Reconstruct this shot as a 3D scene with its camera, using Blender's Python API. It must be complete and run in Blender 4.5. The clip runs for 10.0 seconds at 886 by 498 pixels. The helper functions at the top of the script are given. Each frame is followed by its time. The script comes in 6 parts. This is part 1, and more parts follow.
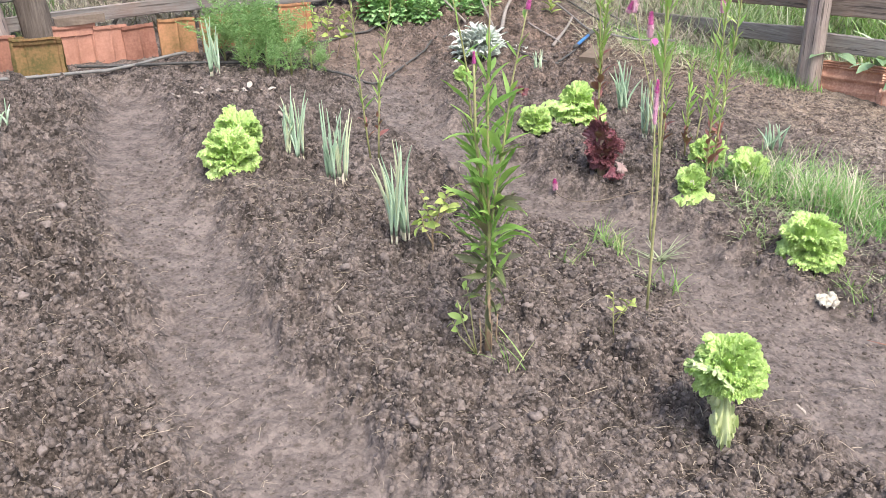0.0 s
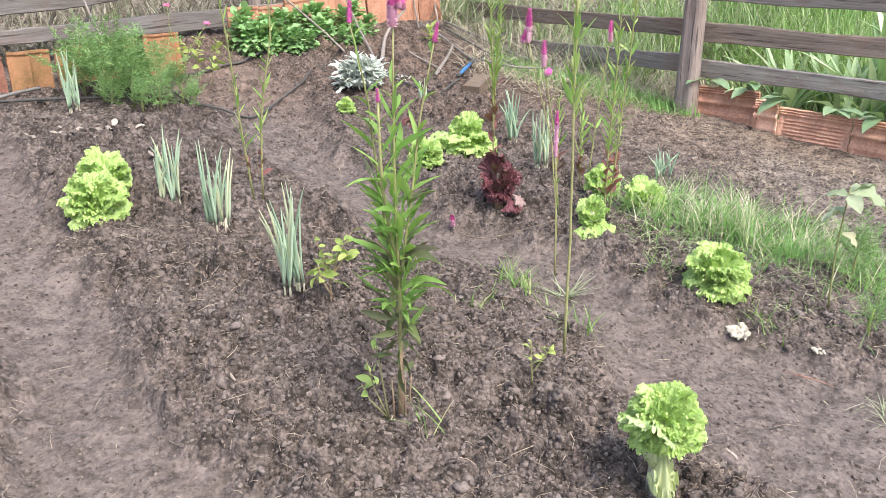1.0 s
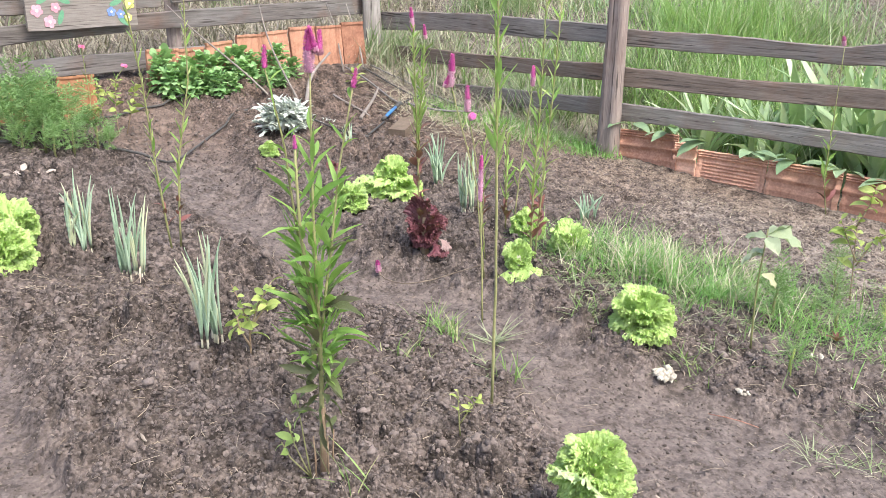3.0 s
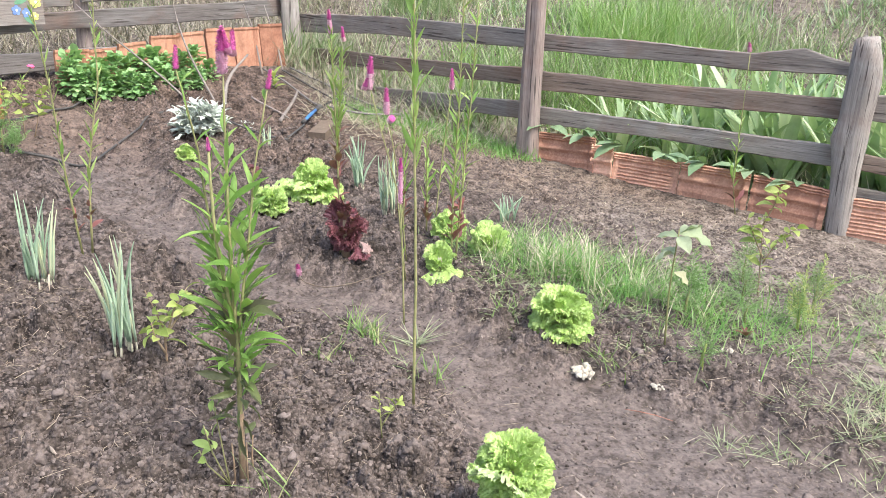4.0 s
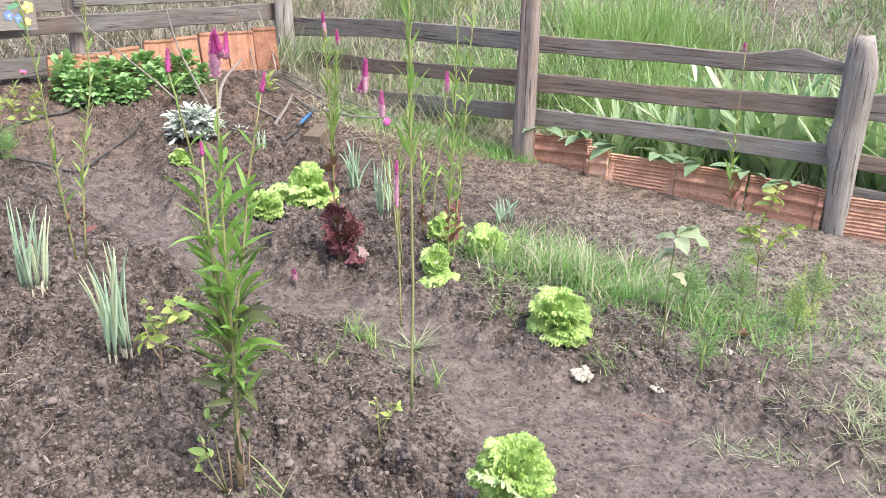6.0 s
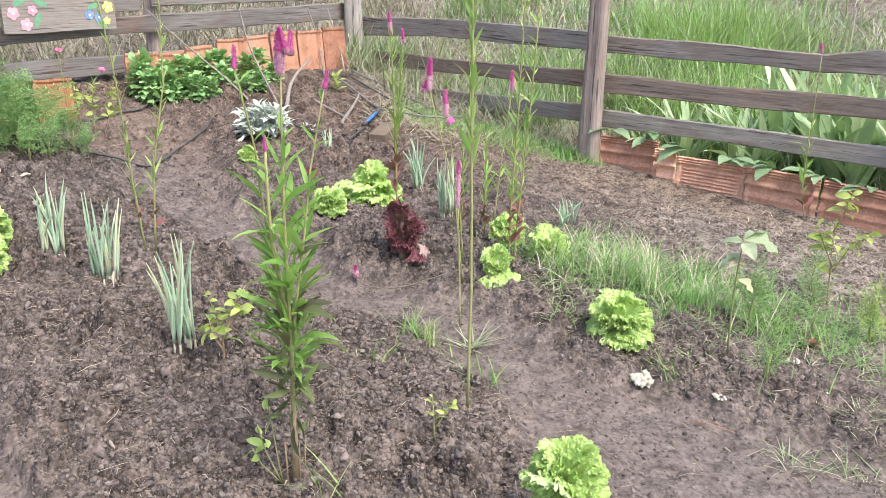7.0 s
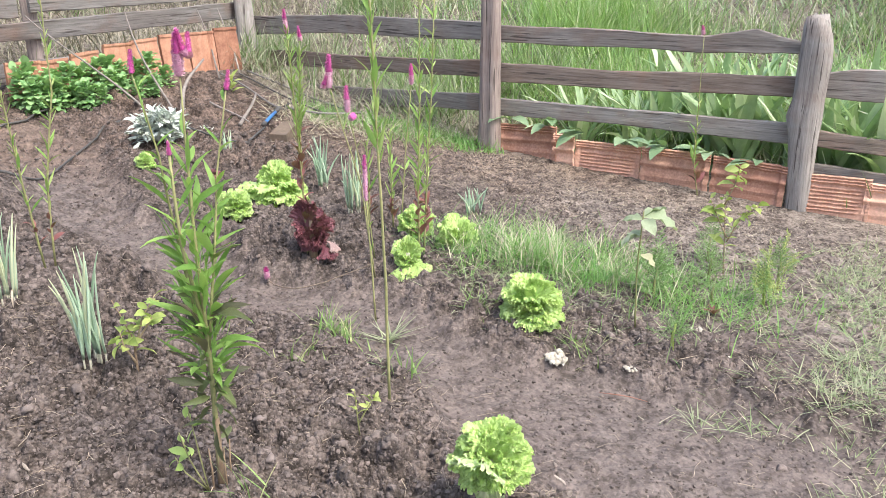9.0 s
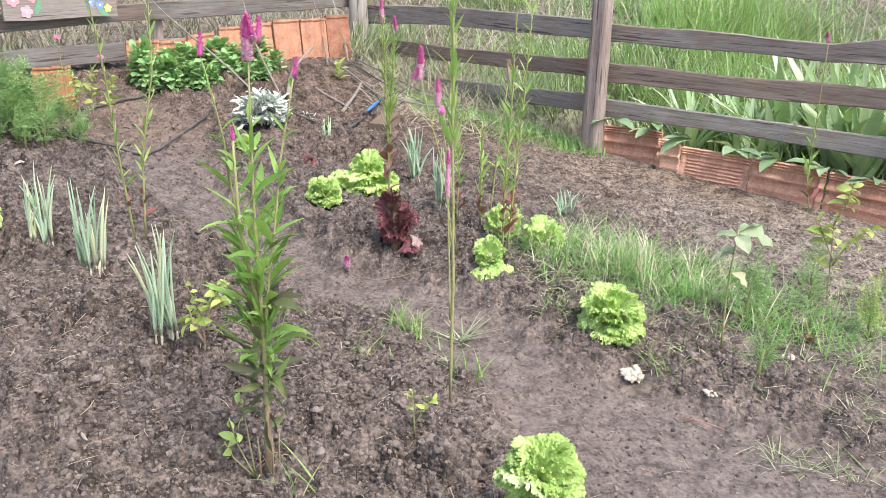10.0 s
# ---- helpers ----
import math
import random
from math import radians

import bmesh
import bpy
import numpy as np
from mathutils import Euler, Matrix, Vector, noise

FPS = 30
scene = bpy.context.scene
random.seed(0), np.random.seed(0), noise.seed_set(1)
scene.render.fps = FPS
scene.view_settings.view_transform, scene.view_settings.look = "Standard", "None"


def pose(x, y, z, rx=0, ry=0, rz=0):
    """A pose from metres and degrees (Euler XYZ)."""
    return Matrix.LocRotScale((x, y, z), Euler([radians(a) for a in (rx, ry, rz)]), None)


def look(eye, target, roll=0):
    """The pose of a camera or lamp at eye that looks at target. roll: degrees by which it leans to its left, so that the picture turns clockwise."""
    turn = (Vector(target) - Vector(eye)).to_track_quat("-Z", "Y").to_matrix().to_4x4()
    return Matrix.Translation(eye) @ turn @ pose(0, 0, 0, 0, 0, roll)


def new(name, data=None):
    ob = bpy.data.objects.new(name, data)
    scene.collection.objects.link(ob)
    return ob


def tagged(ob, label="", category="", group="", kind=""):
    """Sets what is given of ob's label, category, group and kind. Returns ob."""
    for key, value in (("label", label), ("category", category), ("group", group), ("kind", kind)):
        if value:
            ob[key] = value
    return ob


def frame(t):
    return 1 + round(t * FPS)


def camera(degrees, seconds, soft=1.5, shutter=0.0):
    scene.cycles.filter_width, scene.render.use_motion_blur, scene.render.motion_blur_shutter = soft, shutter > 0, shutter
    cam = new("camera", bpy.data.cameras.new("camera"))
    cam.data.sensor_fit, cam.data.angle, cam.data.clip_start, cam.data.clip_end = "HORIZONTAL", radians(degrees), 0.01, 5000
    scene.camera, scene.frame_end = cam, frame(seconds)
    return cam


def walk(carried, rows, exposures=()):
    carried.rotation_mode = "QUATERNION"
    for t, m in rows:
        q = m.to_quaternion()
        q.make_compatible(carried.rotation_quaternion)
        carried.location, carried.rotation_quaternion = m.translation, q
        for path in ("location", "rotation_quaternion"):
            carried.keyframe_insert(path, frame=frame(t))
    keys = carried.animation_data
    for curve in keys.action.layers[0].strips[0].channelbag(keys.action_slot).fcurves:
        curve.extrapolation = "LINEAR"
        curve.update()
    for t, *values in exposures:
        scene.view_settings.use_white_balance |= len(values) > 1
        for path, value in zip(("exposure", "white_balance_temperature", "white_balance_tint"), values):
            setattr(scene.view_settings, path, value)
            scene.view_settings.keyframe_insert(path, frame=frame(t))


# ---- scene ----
cam = camera(55.0, 10.0, soft=0.55)
ROWS = [
    (0.0, 0.11, -0.0875, 1.3927, 65.972, 1.109, 1.315),
    (0.2, 0.1295, -0.0516, 1.39, 66.326, 0.549, 1.958),
    (0.5, 0.1179, 0.0317, 1.3868, 66.643, 0.19, 1.14),
    (0.7, 0.087, 0.0829, 1.3886, 66.904, 0.496, -1.831),
    (0.8, 0.0739, 0.1019, 1.3894, 66.862, 0.52, -3.516),
    (1.0, 0.0412, 0.1438, 1.3716, 67.595, 0.234, -7.167),
    (1.2, 0.0178, 0.1619, 1.3764, 68.015, -0.284, -7.998),
    (1.5, 0.0039, 0.1662, 1.371, 69.487, -1.118, -7.525),
    (1.7, -0.0049, 0.1745, 1.367, 69.689, -1.395, -7.007),
    (2, -0.0076, 0.1803, 1.3666, 69.754, -1.606, -6.704),
    (2.3, 0.0037, 0.1847, 1.3665, 69.826, -1.307, -6.74),
    (2.5, 0.0179, 0.1875, 1.3724, 70.018, -0.955, -7.111),
    (2.7, 0.0473, 0.1911, 1.3694, 70.176, -0.731, -8.417),
    (3, 0.0672, 0.1987, 1.3703, 70.352, -0.725, -11.853),
    (3.2, 0.0894, 0.1957, 1.3786, 70.337, -0.672, -12.805),
    (4.3, 0.0668, 0.1886, 1.3654, 70.8, -1.749, -17.867),
    (4.5, 0.0594, 0.1914, 1.365, 70.816, -1.467, -18.102),
    (5, 0.059, 0.2017, 1.3607, 70.8, -1.183, -18.815),
    (5.5, 0.073, 0.2064, 1.3607, 70.787, -1.182, -18.351),
    (5.8, 0.0819, 0.2068, 1.3615, 70.822, -1.106, -17.95),
    (6, 0.0816, 0.2091, 1.363, 70.886, -1.375, -17.323),
    (6.2, 0.0758, 0.2055, 1.3596, 71.017, -1.572, -15.886),
    (6.75, 0.09, 0.206, 1.358, 70.85, -1.2, -12.6),
    (7.3, 0.1035, 0.2065, 1.3568, 70.647, -0.715, -14.698),
    (7.5, 0.1082, 0.2064, 1.3574, 70.639, -0.989, -18.3),
    (7.7, 0.0985, 0.2022, 1.3649, 70.732, -0.6, -20.221),
    (8, 0.0747, 0.1944, 1.3575, 70.735, -0.523, -20.859),
    (8.2, 0.0652, 0.1958, 1.3527, 70.72, -0.887, -20.416),
    (8.5, 0.0667, 0.1959, 1.3357, 70.546, -0.609, -19.398),
    (9, 0.0758, 0.1831, 1.36, 70.499, 0.335, -19.931),
    (9.3, 0.1051, 0.2037, 1.359, 70.26, 0.004, -18.801),
    (9.5, 0.1436, 0.212, 1.3569, 70.195, -0.602, -16.119),
    (9.7, 0.1808, 0.2127, 1.3561, 70.215, -0.827, -13.591),
    (10, 0.1935, 0.2307, 1.3512, 70.096, -1.186, -11.839),
]
walk(cam, [(t, pose(*row)) for t, *row in ROWS])

# ---- light: a bright overcast sky with a weak, wide sun ----
SUN_HEIGHT, SUN_TURN = radians(58), radians(150)
world = bpy.data.worlds.new("sky")
scene.world = world
world.use_nodes = True
sky = world.node_tree.nodes.new("ShaderNodeTexSky")
sky.sky_type, sky.sun_disc = "NISHITA", False
sky.sun_elevation, sky.sun_rotation = SUN_HEIGHT, SUN_TURN
sky.air_density, sky.dust_density, sky.ozone_density = 1.0, 4.0, 0.6
back = world.node_tree.nodes["Background"]
back.inputs["Strength"].default_value = 0.14
world.node_tree.links.new(sky.outputs["Color"], back.inputs["Color"])
sun = new("sun", bpy.data.lights.new("sun", "SUN"))
sun.data.energy, sun.data.angle, sun.data.color = 1.4, radians(26), (0.97, 0.965, 0.90)
way = Vector((math.sin(SUN_TURN) * math.cos(SUN_HEIGHT), math.cos(SUN_TURN) * math.cos(SUN_HEIGHT), math.sin(SUN_HEIGHT)))
sun.matrix_world = look(way * 30, (0, 0, 0))
scene.view_settings.exposure = 1.36


# ---- the lie of the land: a garden plot that falls gently to the right, two trodden paths between dug beds ----
PATH_ONE = [(0.75, -1.2, 0.24), (0.35, 0.4, 0.22), (-0.02, 1.2, 0.21), (-0.44, 1.78, 0.19), (-0.64, 2.12, 0.18), (-0.9, 2.69, 0.16), (-1.31, 3.42, 0.18), (-1.76, 4.47, 0.17), (-1.9, 4.75, 0.12)]
PATH_TWO = [(2.6, -0.6, 0.5), (1.85, 1.3, 0.46), (1.5, 1.95, 0.42), (1.22, 2.35, 0.32), (1.02, 2.72, 0.18), (0.8, 3.2, 0.17), (0.42, 3.5, 0.15), (0.1, 4.0, 0.15), (-0.22, 4.6, 0.17), (-0.35, 5.3, 0.22), (-0.6, 5.95, 0.42)]
FENCE = [(-4.35, 4.1), (1.15, 8.5), (2.5, 5.9), (3.92, 4.22), (6.6, 1.5)]
TABLE = np.random.RandomState(7).rand(4, 256, 256)


def smooth(a, b, v):
    k = np.clip((np.asarray(v, float) - a) / (b - a), 0, 1)
    return k * k * (3 - 2 * k)


def value_noise(x, y, layer=0):
    x, y = np.asarray(x, float) + 512.3, np.asarray(y, float) + 512.7
    i, j = np.floor(x).astype(int), np.floor(y).astype(int)
    u, v = x - i, y - j
    u, v = u * u * (3 - 2 * u), v * v * (3 - 2 * v)
    t = TABLE[layer]
    a, b = t[i & 255, j & 255], t[(i + 1) & 255, j & 255]
    c, d = t[i & 255, (j + 1) & 255], t[(i + 1) & 255, (j + 1) & 255]
    return (a * (1 - u) + b * u) * (1 - v) + (c * (1 - u) + d * u) * v


def lumps(x, y, cell, seed=0):
    """Rounded clods of about the given size, 0 to 1."""
    x, y = np.asarray(x, float) / cell + 400.0, np.asarray(y, float) / cell + 400.0
    x, y = x + 0.7 * (value_noise(x * 1.7, y * 1.7, 3) - 0.5), y + 0.7 * (value_noise(x * 1.7 + 9, y * 1.7, 2) - 0.5)
    i, j = np.floor(x).astype(int), np.floor(y).astype(int)
    best = np.zeros_like(x)
    for di in (-1, 0, 1):
        for dj in (-1, 0, 1):
            a, b = (i + di + 31 * seed) & 255, (j + dj + 17 * seed) & 255
            px, py = i + di + TABLE[0][a, b], j + dj + TABLE[1][a, b]
            r = 0.30 + 0.55 * TABLE[2][a, b] ** 2
            d = np.sqrt((x - px) ** 2 + (y - py) ** 2) / r
            best = np.maximum(best, np.clip((1 - d) * 1.9, 0, 1) ** 0.8 * r * (0.55 + 0.45 * TABLE[3][a, b]))
    return best


def along(points, x, y):
    """Distance to a path's edge: negative on the path."""
    x, y = np.asarray(x, float), np.asarray(y, float)
    best = np.full(x.shape, 99.0)
    for (ax, ay, ar), (bx, by, br) in zip(points[:-1], points[1:]):
        dx, dy = bx - ax, by - ay
        k = np.clip(((x - ax) * dx + (y - ay) * dy) / (dx * dx + dy * dy), 0, 1)
        d = np.hypot(x - ax - k * dx, y - ay - k * dy) - (ar + k * (br - ar))
        best = np.minimum(best, d)
    return best


def outside(x, y):
    """How far a place lies beyond the fences; negative in the garden."""
    x, y = np.asarray(x, float), np.asarray(y, float)
    best = np.full(x.shape, -99.0)
    for (ax, ay), (bx, by) in zip(FENCE[:-1], FENCE[1:]):
        dx, dy = bx - ax, by - ay
        n = math.hypot(dx, dy)
        best = np.maximum(best, ((x - ax) * -dy + (y - ay) * dx) / n)
    return best


def dug(x, y):
    """1 on a dug bed, 0 on a trodden path."""
    wob = 0.10 * (value_noise(np.asarray(x) * 6, np.asarray(y) * 6) - 0.5) + 0.05 * (value_noise(np.asarray(x) * 19, np.asarray(y) * 19, 1) - 0.5)
    return np.minimum(smooth(-0.06, 0.12, along(PATH_ONE, x, y) + wob), smooth(-0.07, 0.16, along(PATH_TWO, x, y) + wob))


def land(x, y):
    """The ground's height without its clods."""
    x, y = np.asarray(x, float), np.asarray(y, float)
    z = -0.0689 * np.clip(x, -9, 9) + 0.0254 * np.clip(y, -9, 12)
    right = smooth(0.0, 1.3, x - 1.35 + 0.25 * (y - 3.0))
    z = z + (0.085 - 0.04 * right) * dug(x, y) - 0.03
    z = z + 0.26 * smooth(5.7, 8.4, y) * (1 - 0.5 * smooth(0.85, 1.5, x))
    z = z - 0.028 * smooth(-0.6, -0.2, outside(x, y)) * smooth(1.8, 2.3, x)
    z = z + 0.05 * (value_noise(x * 1.3, y * 1.3, 2) - 0.5) * smooth(0.9, 2.0, np.hypot(x, y))
    far = np.clip(outside(x, y), 0, 40)
    z = z + 0.30 * np.clip(far - 1.2, 0, 6) + 0.25 * (value_noise(x * 0.5, y * 0.5, 3) - 0.5) * smooth(0.5, 3, far)
    return z


def earth(x, y):
    return float(land(np.array([x]), np.array([y]))[0])


# ---- materials ----
def nodes_of(name):
    m = bpy.data.materials.new(name)
    m.use_nodes = True
    return m, m.node_tree.nodes, m.node_tree.links, m.node_tree.nodes["Principled BSDF"]


def noise_node(n, l, scale, detail=4.0, rough=0.55, vec=None):
    t = n.new("ShaderNodeTexNoise")
    t.inputs["Scale"].default_value, t.inputs["Detail"].default_value, t.inputs["Roughness"].default_value = scale, detail, rough
    if vec:
        l.new(vec, t.inputs["Vector"])
    return t.outputs["Fac"]


def ramp_node(n, l, fac, stops):
    r = n.new("ShaderNodeValToRGB")
    e = r.color_ramp.elements
    while len(e) < len(stops):
        e.new(0.5)
    for k, (p, c) in zip(e, stops):
        k.position, k.color = p, (*c, 1)
    l.new(fac, r.inputs["Fac"])
    return r.outputs["Color"]


def mix_node(n, l, fac, a, b, blend="MIX"):
    m = n.new("ShaderNodeMix")
    m.data_type, m.blend_type = "RGBA", blend
    for s, v in ((0, fac), (6, a), (7, b)):
        if isinstance(v, bpy.types.NodeSocket):
            l.new(v, m.inputs[s])
        else:
            m.inputs[s].default_value = v if s == 0 else (*v, 1)
    return m.outputs[2]


def calc(n, l, op, a, b=0.0):
    m = n.new("ShaderNodeMath")
    m.operation = op
    for s, v in ((0, a), (1, b)):
        if isinstance(v, bpy.types.NodeSocket):
            l.new(v, m.inputs[s])
        else:
            m.inputs[s].default_value = v
    return m.outputs[0]


def bump_node(n, l, height, strength, distance, bsdf):
    b = n.new("ShaderNodeBump")
    b.inputs["Strength"].default_value, b.inputs["Distance"].default_value = strength, distance
    l.new(height, b.inputs["Height"])
    l.new(b.outputs["Normal"], bsdf.inputs["Normal"])


def any_random(n, l):
    """A number of its own for each object and each loose piece of it."""
    o, g = n.new("ShaderNodeObjectInfo").outputs["Random"], n.new("ShaderNodeNewGeometry").outputs["Random Per Island"]
    return calc(n, l, "FRACT", calc(n, l, "ADD", o, g))


def leaf_material(name, dark, light, tip=None, rough=0.5, through_light=0.3, vein=0.0):
    m, n, l, p = nodes_of(name)
    spot = noise_node(n, l, 30.0, 3, 0.6, n.new("ShaderNodeTexCoord").outputs["Object"])
    col = ramp_node(n, l, calc(n, l, "ADD", calc(n, l, "MULTIPLY", any_random(n, l), 0.6), calc(n, l, "MULTIPLY", spot, 0.45)), [(0.15, dark), (0.85, light)])
    if tip:
        col = mix_node(n, l, calc(n, l, "MULTIPLY", calc(n, l, "GREATER_THAN", any_random(n, l), 0.8), 0.75), col, tip)
    l.new(col, p.inputs["Base Color"])
    p.inputs["Roughness"].default_value = rough
    p.inputs["Specular IOR Level"].default_value = 0.35
    bump_node(n, l, noise_node(n, l, 90.0, 2, 0.5), 0.25, 0.004, p)
    t = n.new("ShaderNodeBsdfTranslucent")
    l.new(mix_node(n, l, 0.35, col, (0.5, 0.7, 0.1)), t.inputs["Color"])
    s = n.new("ShaderNodeMixShader")
    s.inputs[0].default_value = through_light
    l.new(p.outputs[0], s.inputs[1]), l.new(t.outputs[0], s.inputs[2])
    l.new(s.outputs[0], n["Material Output"].inputs["Surface"])
    return m


def rough_material(name, dark, light, scale=12.0, rough=0.9, bump=0.4, relief=0.01, fine=90.0, vary=0.3):
    m, n, l, p = nodes_of(name)
    co = n.new("ShaderNodeTexCoord").outputs["Object"]
    a, b = noise_node(n, l, scale, 6, 0.6, co), noise_node(n, l, fine, 4, 0.6, co)
    f = calc(n, l, "ADD", calc(n, l, "MULTIPLY", a, 0.6), calc(n, l, "MULTIPLY", b, 0.4))
    f = calc(n, l, "ADD", f, calc(n, l, "MULTIPLY", calc(n, l, "SUBTRACT", any_random(n, l), 0.5), vary))
    l.new(ramp_node(n, l, f, [(0.3, dark), (0.72, light)]), p.inputs["Base Color"])
    p.inputs["Roughness"].default_value = rough
    p.inputs["Specular IOR Level"].default_value = 0.25
    bump_node(n, l, f, bump, relief, p)
    return m


def crumb_node(n, l, scale, co):
    """Rounded crumbs: their height, and a tone of its own for each."""
    warp = n.new("ShaderNodeTexNoise")
    warp.inputs["Scale"].default_value, warp.inputs["Detail"].default_value = scale * 0.6, 2
    l.new(co, warp.inputs["Vector"])
    push = n.new("ShaderNodeVectorMath")
    push.operation = "MULTIPLY_ADD"
    l.new(warp.outputs["Color"], push.inputs[0])
    push.inputs[1].default_value = (1.1 / scale,) * 3
    l.new(co, push.inputs[2])
    v = n.new("ShaderNodeTexVoronoi")
    v.inputs["Scale"].default_value = scale
    l.new(push.outputs[0], v.inputs["Vector"])
    return calc(n, l, "SUBTRACT", 1.0, calc(n, l, "POWER", v.outputs["Distance"], 1.5)), v.outputs["Color"]


def soil_material():
    m, n, l, p = nodes_of("garden_soil")
    co = n.new("ShaderNodeTexCoord").outputs["Object"]
    mask = n.new("ShaderNodeAttribute")
    mask.attribute_name = "dug"
    litter = n.new("ShaderNodeAttribute")
    litter.attribute_name = "litter"
    big, mid, fine = noise_node(n, l, 1.7, 5, 0.6, co), noise_node(n, l, 13.0, 4, 0.55, co), noise_node(n, l, 60.0, 2, 0.5, co)
    grit = noise_node(n, l, 150.0, 1, 0.5, co)
    crumbly = noise_node(n, l, 55.0, 4, 0.6, co)
    near, near_tone = crumb_node(n, l, 62.0, co)
    small, small_tone = crumb_node(n, l, 95.0, co)
    tone = calc(n, l, "ADD", calc(n, l, "MULTIPLY", near_tone, 0.10), calc(n, l, "MULTIPLY", small_tone, 0.14))
    f = calc(n, l, "ADD", calc(n, l, "MULTIPLY", mid, 0.42), calc(n, l, "ADD", calc(n, l, "MULTIPLY", fine, 0.22), calc(n, l, "MULTIPLY", grit, 0.10)))
    f = calc(n, l, "ADD", f, tone)
    # bed tones darker than the loose crumbs put shade into the gaps
    bed = ramp_node(n, l, f, [(0.40, (0.034, 0.027, 0.023)), (0.49, (0.098, 0.080, 0.072)), (0.60, (0.215, 0.177, 0.161))])
    worn = ramp_node(n, l, f, [(0.38, (0.062, 0.050, 0.043)), (0.49, (0.132, 0.108, 0.099)), (0.62, (0.205, 0.170, 0.156))])
    straw = ramp_node(n, l, f, [(0.41, (0.06, 0.047, 0.039)), (0.49, (0.180, 0.152, 0.132)), (0.62, (0.35, 0.308, 0.268))])
    col = mix_node(n, l, mask.outputs["Fac"], worn, bed)
    col = mix_node(n, l, litter.outputs["Fac"], col, straw)
    col = mix_node(n, l, calc(n, l, "MULTIPLY", big, 0.5), col, mix_node(n, l, 1.0, col, (0.8, 0.72, 0.66), "MULTIPLY"))
    clay = n.new("ShaderNodeAttribute")
    clay.attribute_name = "clay"
    col = mix_node(n, l, clay.outputs["Fac"], col, mix_node(n, l, 1.0, col, (1.08, 0.95, 0.84), "MULTIPLY"))
    l.new(col, p.inputs["Base Color"])
    l.new(calc(n, l, "ADD", 0.78, calc(n, l, "MULTIPLY", mask.outputs["Fac"], 0.17)), p.inputs["Roughness"])
    p.inputs["Specular IOR Level"].default_value = 0.3
    crumbs = calc(n, l, "ADD", calc(n, l, "MULTIPLY", near, 0.55), calc(n, l, "ADD", calc(n, l, "MULTIPLY", small, 0.55), calc(n, l, "MULTIPLY", crumbly, 0.7)))
    relief = calc(n, l, "MULTIPLY", crumbs, calc(n, l, "ADD", 0.15, calc(n, l, "MULTIPLY", mask.outputs["Fac"], 0.85)))
    relief = calc(n, l, "ADD", relief, calc(n, l, "MULTIPLY", fine, 0.22))
    bump_node(n, l, relief, 0.85, 0.012, p)
    return m


def wood_material(name, dark, light, along=(2.2, 60.0, 60.0), warm=(0.22, 0.11, 0.07)):
    m, n, l, p = nodes_of(name)
    mp = n.new("ShaderNodeMapping")
    l.new(n.new("ShaderNodeTexCoord").outputs["Object"], mp.inputs["Vector"])
    mp.inputs["Scale"].default_value = along
    grain = noise_node(n, l, 1.4, 4, 0.6, mp.outputs[0])
    blotch = noise_node(n, l, 3.0, 4, 0.6, n.new("ShaderNodeTexCoord").outputs["Object"])
    tight = n.new("ShaderNodeMapping")
    l.new(n.new("ShaderNodeTexCoord").outputs["Object"], tight.inputs["Vector"])
    tight.inputs["Scale"].default_value = tuple(v * 3.0 for v in along)
    fibre = noise_node(n, l, 1.3, 4, 0.6, tight.outputs[0])
    grain = calc(n, l, "ADD", calc(n, l, "MULTIPLY", grain, 0.6), calc(n, l, "MULTIPLY", fibre, 0.4))
    f = calc(n, l, "ADD", grain, calc(n, l, "MULTIPLY", calc(n, l, "SUBTRACT", any_random(n, l), 0.5), 0.12))
    col = ramp_node(n, l, f, [(0.27, (0.05, 0.044, 0.04)), (0.35, dark), (0.70, light)])
    col = mix_node(n, l, calc(n, l, "MULTIPLY", ramp_node(n, l, blotch, [(0.50, (0, 0, 0)), (0.68, (1, 1, 1))]), 0.6), col, mix_node(n, l, 0.6, col, warm))
    stain = noise_node(n, l, 1.6, 5, 0.6, n.new("ShaderNodeTexCoord").outputs["Object"])
    col = mix_node(n, l, ramp_node(n, l, stain, [(0.38, (0.75, 0.75, 0.75)), (0.62, (0, 0, 0))]), col, mix_node(n, l, 1.0, col, (0.74, 0.70, 0.68), "MULTIPLY"))
    split = n.new("ShaderNodeMapping")
    l.new(n.new("ShaderNodeTexCoord").outputs["Object"], split.inputs["Vector"])
    split.inputs["Scale"].default_value = tuple(v * 0.62 for v in along)
    crack = ramp_node(n, l, noise_node(n, l, 1.5, 3, 0.6, split.outputs[0]), [(0.35, (0.85, 0.85, 0.85)), (0.40, (0, 0, 0))])
    col = mix_node(n, l, crack, col, (0.065, 0.055, 0.05))
    l.new(col, p.inputs["Base Color"])
    p.inputs["Roughness"].default_value = 0.85
    p.inputs["Specular IOR Level"].default_value = 0.2
    bump_node(n, l, grain, 0.5, 0.008, p)
    return m


